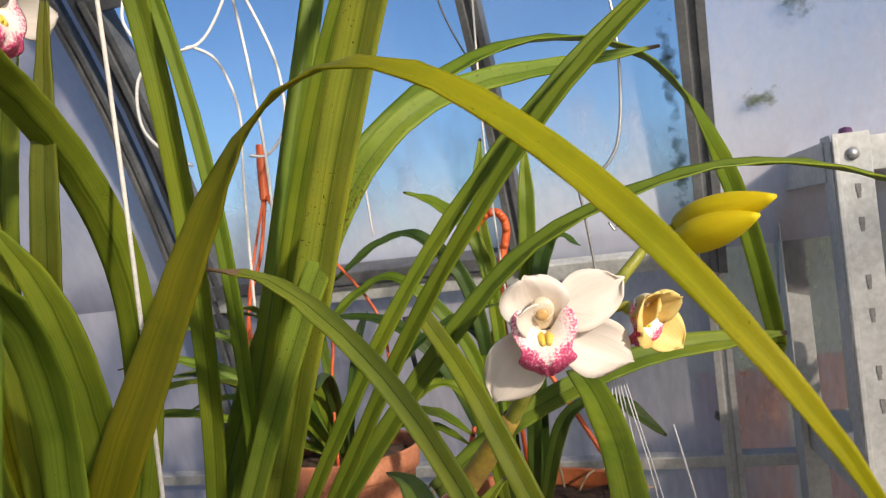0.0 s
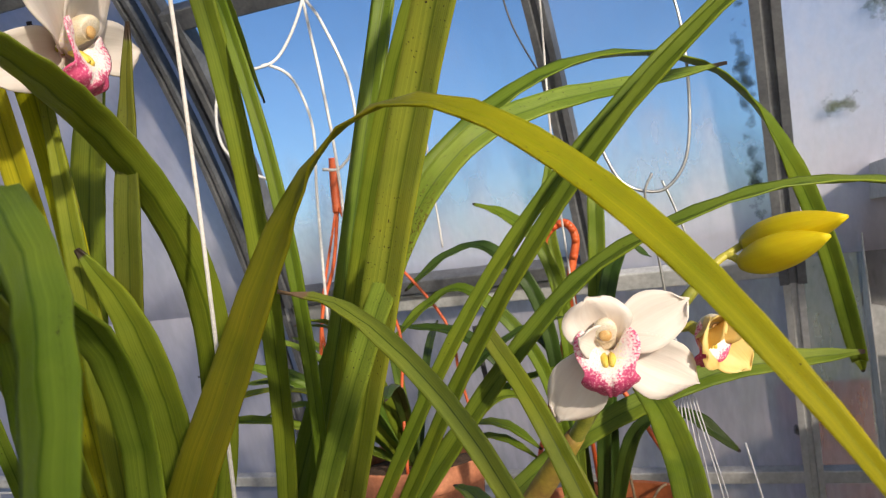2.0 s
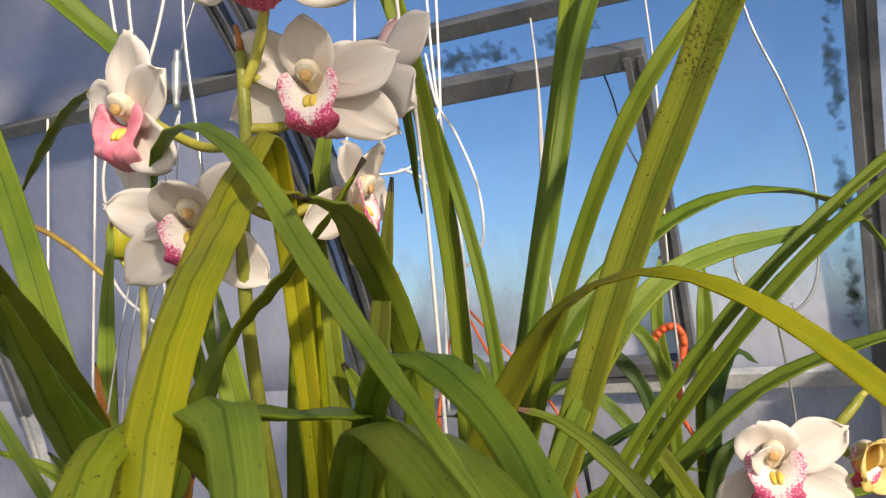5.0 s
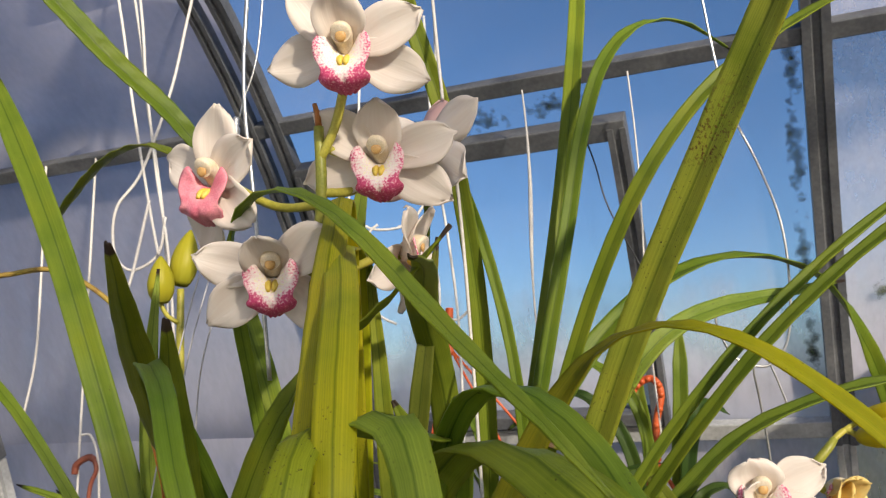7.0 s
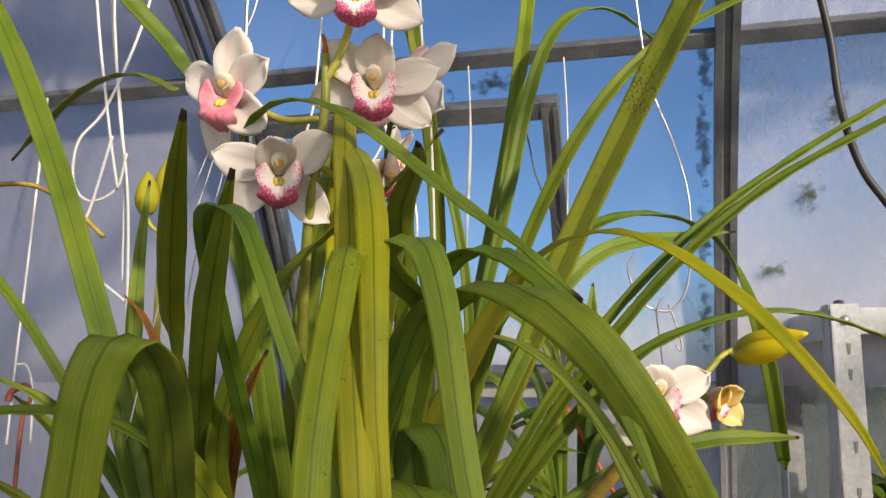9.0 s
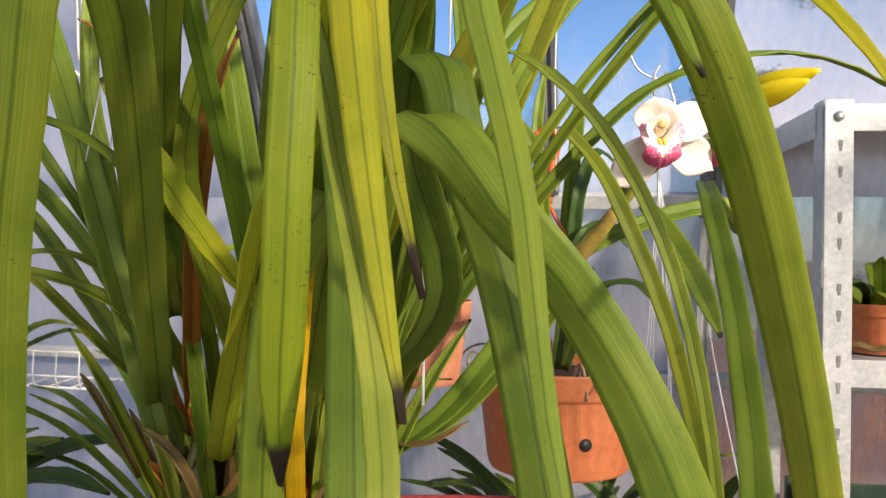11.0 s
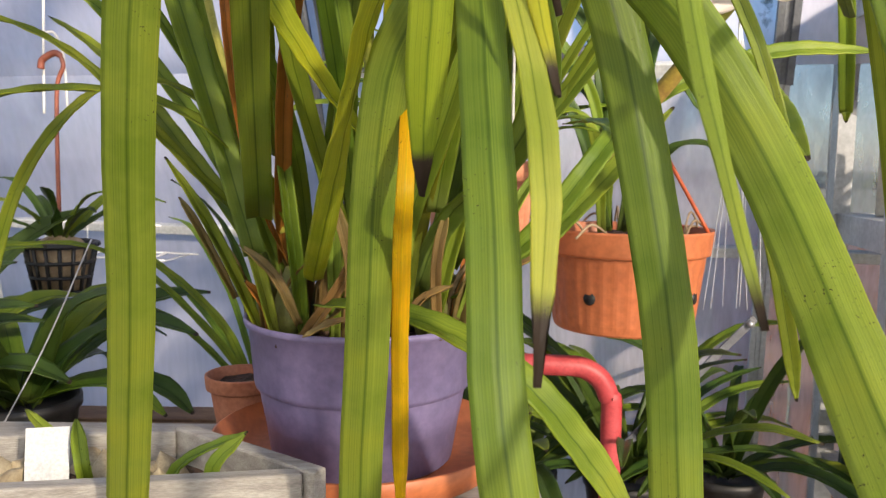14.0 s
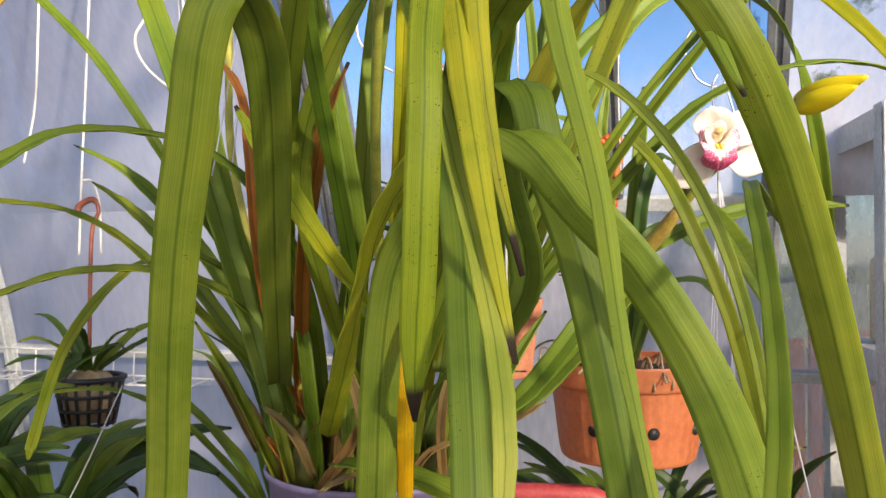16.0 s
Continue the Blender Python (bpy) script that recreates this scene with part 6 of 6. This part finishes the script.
# ---- small things round the rack and the hanging pot ----
tagged(part("plant_tie", tube_bm([(-0.061, 1.1, 1.115), (-0.058, 1.1, 1.075), (-0.053, 1.1, 1.035), (-0.05, 1.1, 1.005)], lambda f: 0.0045 - 0.0015 * f, 12, 8), CABLE, None, "stiff black plastic plant tie hanging by the wall"), "", "tie")
brace = thing("brace_bar", "galvanised steel brace bar sloping up to the rack", "brace", at=(0.17, 1.0, 0.63))
a, b = Vector((0.1, 1.0, 0.556)), Vector((0.297, 1.0, 0.764))
# darker frame grey instead of galvanised, so the shade is in the colour
part("bar", box_bm(((b - a).length, 0.004, 0.013), (a + b) / 2, 0.001, turn=Matrix.Rotation(-math.atan2(b.z - a.z, b.x - a.x), 4, "Y")), ALU, brace, smooth=False)
for f in (0.04, 0.96):
    p = a.lerp(b, f)
    part("bolt", tube_bm([p - Vector((0, 0.002, 0)), p - Vector((0, 0.008, 0))], 0.006, 2, 6), GALV, brace)
cr = R0 + RX * 0.13 + RY * 0.12
crate = thing("plastic_crate", "dark green plastic crate on the lower rack shelf", "crate", at=(cr.x, cr.y, 0.514))
for x, y, sx, sy in ((0.0, -0.07, 0.2, 0.004), (0.0, 0.07, 0.2, 0.004), (-0.1, 0.0, 0.004, 0.136), (0.1, 0.0, 0.004, 0.136)):
    for z in (0.53, 0.57, 0.61, 0.65, 0.69):
        rack_box("slat", (sx, sy, 0.028), 0.13 + x, 0.12 + y, z, CRATE, crate)
for x, y in ((-0.1, -0.07), (0.1, -0.07), (-0.1, 0.07), (0.1, 0.07)):
    rack_box("corner_post", (0.014, 0.014, 0.196), 0.13 + x, 0.12 + y, 0.613, CRATE, crate)
rack_box("base", (0.19, 0.13, 0.004), 0.13, 0.12, 0.517, CRATE, crate)
dead = R0 + RX * 0.045 + RY * 0.06 + Vector((0, 0, 0.922))
tagged(strap_leaf([dead, dead + Vector((0.015, -0.02, 0.012)), dead + Vector((0.04, -0.03, 0.006)), dead + Vector((0.06, -0.05, 0.014))], 0.016, "straw", None, n=14, fold=0.9, name="dead_leaf", label="curled brown dead leaf on the rack shelf"), "", "leaf")
rng = random.Random(77)
for k in range(16):
    a0 = rng.uniform(0, 6.28)
    p = OP + Vector((0.08 * math.cos(a0), 0.08 * math.sin(a0), 0.124))
    d = Vector((math.cos(a0 + rng.uniform(-1, 1)), math.sin(a0 + rng.uniform(-1, 1)), 0))
    part("dry_root", tube_bm([p, p + d * 0.02 + Vector((0, 0, rng.uniform(0.012, 0.04))), p + d * 0.045 + Vector((0, 0, rng.uniform(0.006, 0.03))), p + d * rng.uniform(0.05, 0.07) + Vector((0, 0, rng.uniform(-0.015, 0.012)))], 0.0017, 14, 6), DRY, hang)
thread("nylon_strand", [(-0.69, 0.7, 0.67), (-0.63, 0.7, 0.78), (-0.575, 0.7, 0.9)], 0.0009, CLEAR, label="pale nylon thread slanting among the pots", category="nylon strand")
thread("nylon_strand", [(0.167, 0.65, 1.04), (0.19, 0.65, 0.92), (0.222, 0.65, 0.78)], 0.0009, CLEAR, label="pale nylon thread below the wire hanger", category="nylon strand")

# ---- strings, wires and cables ----
thread("hanging_string", [(-0.175, 0.38, 2.0), (-0.155, 0.373, 1.47), (-0.146, 0.372, 1.37), (-0.142, 0.372, 1.25), (-0.14, 0.372, 1.1), (-0.139, 0.373, 0.95)], 0.00115, STRING, label="white twine hanging among the orchid leaves", category="string", n=40)
thread("wire_hanger", [(0.08, 0.65, 1.98), (0.09, 0.645, 1.75), (0.098, 0.643, 1.653), (0.112, 0.643, 1.52), (0.138, 0.643, 1.44), (0.153, 0.643, 1.38), (0.154, 0.643, 1.318), (0.147, 0.643, 1.27), (0.132, 0.643, 1.248), (0.116, 0.643, 1.244), (0.095, 0.643, 1.254), (0.083, 0.643, 1.28), (0.082, 0.643, 1.295), (0.089, 0.643, 1.309)], 0.0013, WIRE, label="bent bright wire hanger with a looped end", category="wire hanger", n=80)
thread("wire_link", [(0.118, 0.64, 1.258), (0.111, 0.64, 1.243), (0.114, 0.643, 1.215), (0.118, 0.645, 1.17), (0.12, 0.645, 1.1)], 0.0011, WIRE, label="thin wire link below the hanger loop", category="wire", n=30)
thread("wire_link", [(0.126, 0.646, 1.252), (0.131, 0.646, 1.238), (0.137, 0.646, 1.218), (0.14, 0.646, 1.205), (0.137, 0.646, 1.2), (0.133, 0.646, 1.206)], 0.001, WIRE, label="short hooked wire end below the hanger loop", category="wire", n=30)
rng = random.Random(31)
for k in range(8):
    x = 0.104 + 0.009 * k
    thread("nylon_strand", [(0.12, 0.645, 1.14), (0.12 + (x - 0.12) * 0.25, 0.645, 1.08), (0.12 + (x - 0.12) * 0.7, 0.64 + 0.01 * (k % 3), 0.98), (x + rng.uniform(-0.01, 0.02), 0.64 + 0.012 * (k % 3), 0.84)], 0.00055, CLEAR, label="fine pale nylon strand of a plant hanger", category="nylon strand", n=20, group="hanger strands")
for u, ln, w in ((-0.333, 0.42, 0.003), (-0.187, 0.5, 0.0012)):
    top = hoop_point(u, hoop_angle(TOPBAR), 0.026)
    p = [top + Vector((0.003 * math.sin(7 * f), 0.003 * math.cos(5 * f), -ln * f)) for f in np.linspace(0, 1, 8)]
    thread("purlin_cord", p, lambda f, w=w: 0.0011 + (w - 0.0011) * math.exp(-((f - 0.42) / 0.2) ** 2), STRING, label="white cord tied to the roof purlin", category="cord", n=40)


def strung(name, y, xz, r, mat, label, category="string", group="", n=50):
    return thread(name, [(x, y + 0.004 * math.sin(3 * k), z) for k, (x, z) in enumerate(xz)], r, mat, label=label, category=category, n=n, group=group)


for y, xz in ((0.87, ((-0.66, 1.93), (-0.631, 1.76), (-0.613, 1.639), (-0.591, 1.504), (-0.575, 1.43))), (0.87, ((-0.62, 1.93), (-0.602, 1.76), (-0.595, 1.673), (-0.581, 1.546), (-0.559, 1.407), (-0.55, 1.2))),
              (0.88, ((-0.64, 1.93), (-0.61, 1.75), (-0.6, 1.66), (-0.585, 1.56), (-0.57, 1.45), (-0.565, 1.3))),
              (0.87, ((-0.5, 1.93), (-0.537, 1.761), (-0.56, 1.656), (-0.601, 1.546), (-0.634, 1.496), (-0.638, 1.439), (-0.612, 1.411), (-0.578, 1.431), (-0.565, 1.48))),
              (1.137, ((-0.807, 1.655), (-0.81, 1.58), (-0.817, 1.35), (-0.824, 1.2), (-0.826, 1.06))), (1.137, ((-0.821, 1.19), (-0.805, 1.187), (-0.792, 1.15), (-0.789, 1.06))), (1.165, ((-0.913, 1.655), (-0.916, 1.45), (-0.92, 1.321), (-0.94, 1.223))), (0.85, ((-0.58, 1.5), (-0.604, 1.396), (-0.62, 1.357), (-0.604, 1.317), (-0.548, 1.27)))):
    strung("hanging_string", y, xz, 0.0021, STRING, "frayed white string hanging from the roof bars", group="roof strings")
for xz in (((-0.195, 1.75), (-0.199, 1.562), (-0.204, 1.516), (-0.233, 1.466), (-0.258, 1.451), (-0.299, 1.455), (-0.321, 1.485), (-0.321, 1.52), (-0.308, 1.579), (-0.3, 1.75)), ((-0.215, 1.6), (-0.205, 1.536), (-0.183, 1.493), (-0.16, 1.423), (-0.158, 1.357), (-0.18, 1.327), (-0.2, 1.326)),
           ((-0.258, 1.453), (-0.248, 1.452), (-0.223, 1.432), (-0.207, 1.376), (-0.21, 1.297), (-0.215, 1.15)), ((-0.285, 1.458), (-0.297, 1.448), (-0.315, 1.417), (-0.315, 1.37), (-0.287, 1.336), (-0.265, 1.323)), ((-0.21, 1.75), (-0.205, 1.56), (-0.19, 1.42), (-0.183, 1.3), (-0.185, 1.1))):
    strung("wire_coil", 0.9, xz, 0.0018, WHITEWIRE, "looped white plastic-coated wire hanging behind the leaves", "coated wire", "wire loops")
strung("hanging_wire", 0.4, ((-0.29, 1.95), (-0.297, 1.6), (-0.302, 1.47), (-0.296, 1.38), (-0.285, 1.25)), 0.0016, WIRE, "straight bright hanger wire behind the blooms", "wire")
strung("hanging_wire", 0.41, ((-0.28, 1.95), (-0.29, 1.55), (-0.309, 1.445)), 0.0008, WIRE, "thin grey wire holding a spring clip", "wire")
bm = tube_bm([(-0.31, 0.405, 1.445), (-0.311, 0.405, 1.43), (-0.312, 0.405, 1.405)], lambda s: 0.0022 + 0.0012 * (0.3 < s < 0.8), 14, 10)
tagged(part("spring_clip", bm, GALV, None, "small grey spring clip on a hanger wire"), "", "clip")
for dx in (0.0, 0.012, 0.02):
    strung("nylon_strand", 0.41, ((-0.312, 1.405), (-0.32 - dx, 1.33), (-0.34 - dx, 1.25), (-0.345 - 2 * dx, 1.12)), 0.0006, CLEAR, "fine pale nylon strand of a plant hanger", "nylon strand", "hanger strands")
strung("power_cable", 0.483, ((0.2, 1.9), (0.222, 1.65), (0.232, 1.575), (0.246, 1.499), (0.249, 1.431), (0.265, 1.376), (0.283, 1.338), (0.33, 1.29), (0.42, 1.275)), 0.0042, CABLE, "black rubber cable hanging in a slack curve", "cable")
strung("flower_shoot", 0.63, ((-0.72, 1.3), (-0.66, 1.365), (-0.62, 1.376), (-0.578, 1.377), (-0.535, 1.354), (-0.499, 1.321)), 0.0028, TWIG, "withered yellow-brown flower shoot", "shoot")
strung("twig", 1.0, ((0.0, 1.62), (0.02, 1.55), (0.035, 1.48), (0.075, 1.39)), 0.0012, CABLE, "thin dark tie hanging below the vent", "tie")
strung("hanger_strap", 0.95, ((-0.198, 1.345), (-0.2, 1.31), (-0.2, 1.28)), 0.0055, RED, "orange plastic hanger strap", "strap")
strung("hanger_strap", 0.95, ((-0.2, 1.28), (-0.212, 1.218), (-0.234, 1.148), (-0.25, 1.0)), 0.0022, RED, "thin orange plastic hanger strap", "strap")
strung("tie_strap", 0.62, ((-0.2, 0.87), (-0.185, 0.82), (-0.172, 0.76), (-0.168, 0.716)), 0.0024, RED_BROWN, "thin brown plastic tie lying against the purple pot", "tie")

# black mesh basket with its brown hanger
bk = Vector((-0.8, 1.12, 0.77))
basket = thing("mesh_basket", "black plastic mesh basket hanging from a brown hook", "basket", at=bk)
for k in range(16):
    a0 = 2 * math.pi * k / 16
    part("upright", tube_bm([bk + Vector((0.04 * math.cos(a0), 0.04 * math.sin(a0), 0)), bk + Vector((0.055 * math.cos(a0), 0.055 * math.sin(a0), 0.08))], 0.003, 2, 6), BLACKPLASTIC, basket)
for r, z in ((0.041, 0.004), (0.046, 0.028), (0.051, 0.052), (0.057, 0.08)):
    ring = [bk + Vector((r * math.cos(a), r * math.sin(a), z)) for a in np.linspace(0, 2 * math.pi, 25)]
    part("hoop", tube_bm(ring, 0.0048 if z > 0.07 else 0.003, 60, 6), BLACKPLASTIC, basket)
fill = lathe_bm([(0.0, 0.006), (0.037, 0.006), (0.048, 0.07), (0.03, 0.088), (0.0, 0.1)], 20)
for v in fill.verts:
    v.co += noise.noise_vector(v.co * 60) * 0.006
bmesh.ops.translate(fill, vec=bk, verts=fill.verts)
part("bark_fill", fill, DRY, basket)
part("hanger", tube_bm([bk + Vector((0, 0, 0.09)), bk + Vector((0.0, 0, 0.22)), bk + Vector((0.003, 0, 0.33)), bk + Vector((0.014, 0, 0.365)), bk + Vector((0.004, 0, 0.385)), bk + Vector((-0.018, 0, 0.375)), bk + Vector((-0.022, 0, 0.36))], lambda s: 0.0035 + 0.002 * (s > 0.6), 40, 8), RED_BROWN, basket)
strap_plant("orchid_plant", "small orchid growing in the mesh basket", bk + Vector((0, 0, 0.09)), 9, 41, 0.16, 0.016, ("dark", "green"), (20, 70))

# wire shelf behind the basket
ws = thing("wire_shelf", "pale wire shelf fixed to the greenhouse wall", "wire shelf", at=(-1.05, 1.35, 0.83))
for k in range(14):
    p = hoop_point(-1.75 + 0.05 * k, hoop_angle(0.8), 0.03)
    part("rod", tube_bm([p, p - OUT * 0.12, p - OUT * 0.13 + Vector((0, 0, 0.07))], 0.0016, 10, 6), WHITEWIRE, ws)
for d, z in ((0.0, 0.0), (0.12, 0.0), (0.13, 0.07)):
    part("rail", tube_bm([hoop_point(-1.77, hoop_angle(0.8), 0.03) - OUT * d + Vector((0, 0, z)), hoop_point(-1.08, hoop_angle(0.8), 0.03) - OUT * d + Vector((0, 0, z))], 0.0022, 2, 6), WHITEWIRE, ws)

# stack of weathered boards outside, against the lower panels
stack = thing("board_fence", "weathered orange-brown timber boards outside the greenhouse", "fence")
for k in range(9):
    c = ALONG * (0.1 + 0.2 * k) + OUT * 1.95 + Vector((0, 0, 0.5))
    m = Matrix((ALONG, OUT, (0, 0, 1))).transposed().to_4x4()
    m.translation = c
    bm = box_bm((0.19, 0.025, 0.86 + 0.05 * (k % 3)), (0, 0, -0.08), 0.003)
    bmesh.ops.transform(bm, matrix=m, verts=bm.verts)
    part("board", bm, OUTWOOD, stack, smooth=False)

# algae on the panels: ragged streak beside the hoop, and single patches
def algae_patch(u, z, wide, high, label):
    n = 7
    g = np.array([[tuple(hoop_point(u + wide * (j / (n - 1) - 0.5), hoop_angle(z + high * (i / (n - 1) - 0.5)), 0.0015)) for j in range(n)] for i in range(n)])
    return tagged(part("algae_patch", shell_bm(g, 0.0004), ALGAE, None, label), "", "algae", "", "stuff")


for z, h in ((1.27, 0.12), (1.39, 0.14), (1.53, 0.15), (1.63, 0.1)):
    algae_patch(0.014, z, 0.026, h, "dark algae streak beside the hoop")
for u, z, w, h in ((0.12, 1.346, 0.05, 0.03), (0.168, 1.451, 0.05, 0.05), (-0.444, 1.625, 0.2, 0.035), (-0.3, 1.63, 0.1, 0.03), (0.03, 0.908, 0.014, 0.02), (0.2, 1.56, 0.04, 0.05)):
    algae_patch(u, z, w, h, "green algae patch on the polycarbonate")
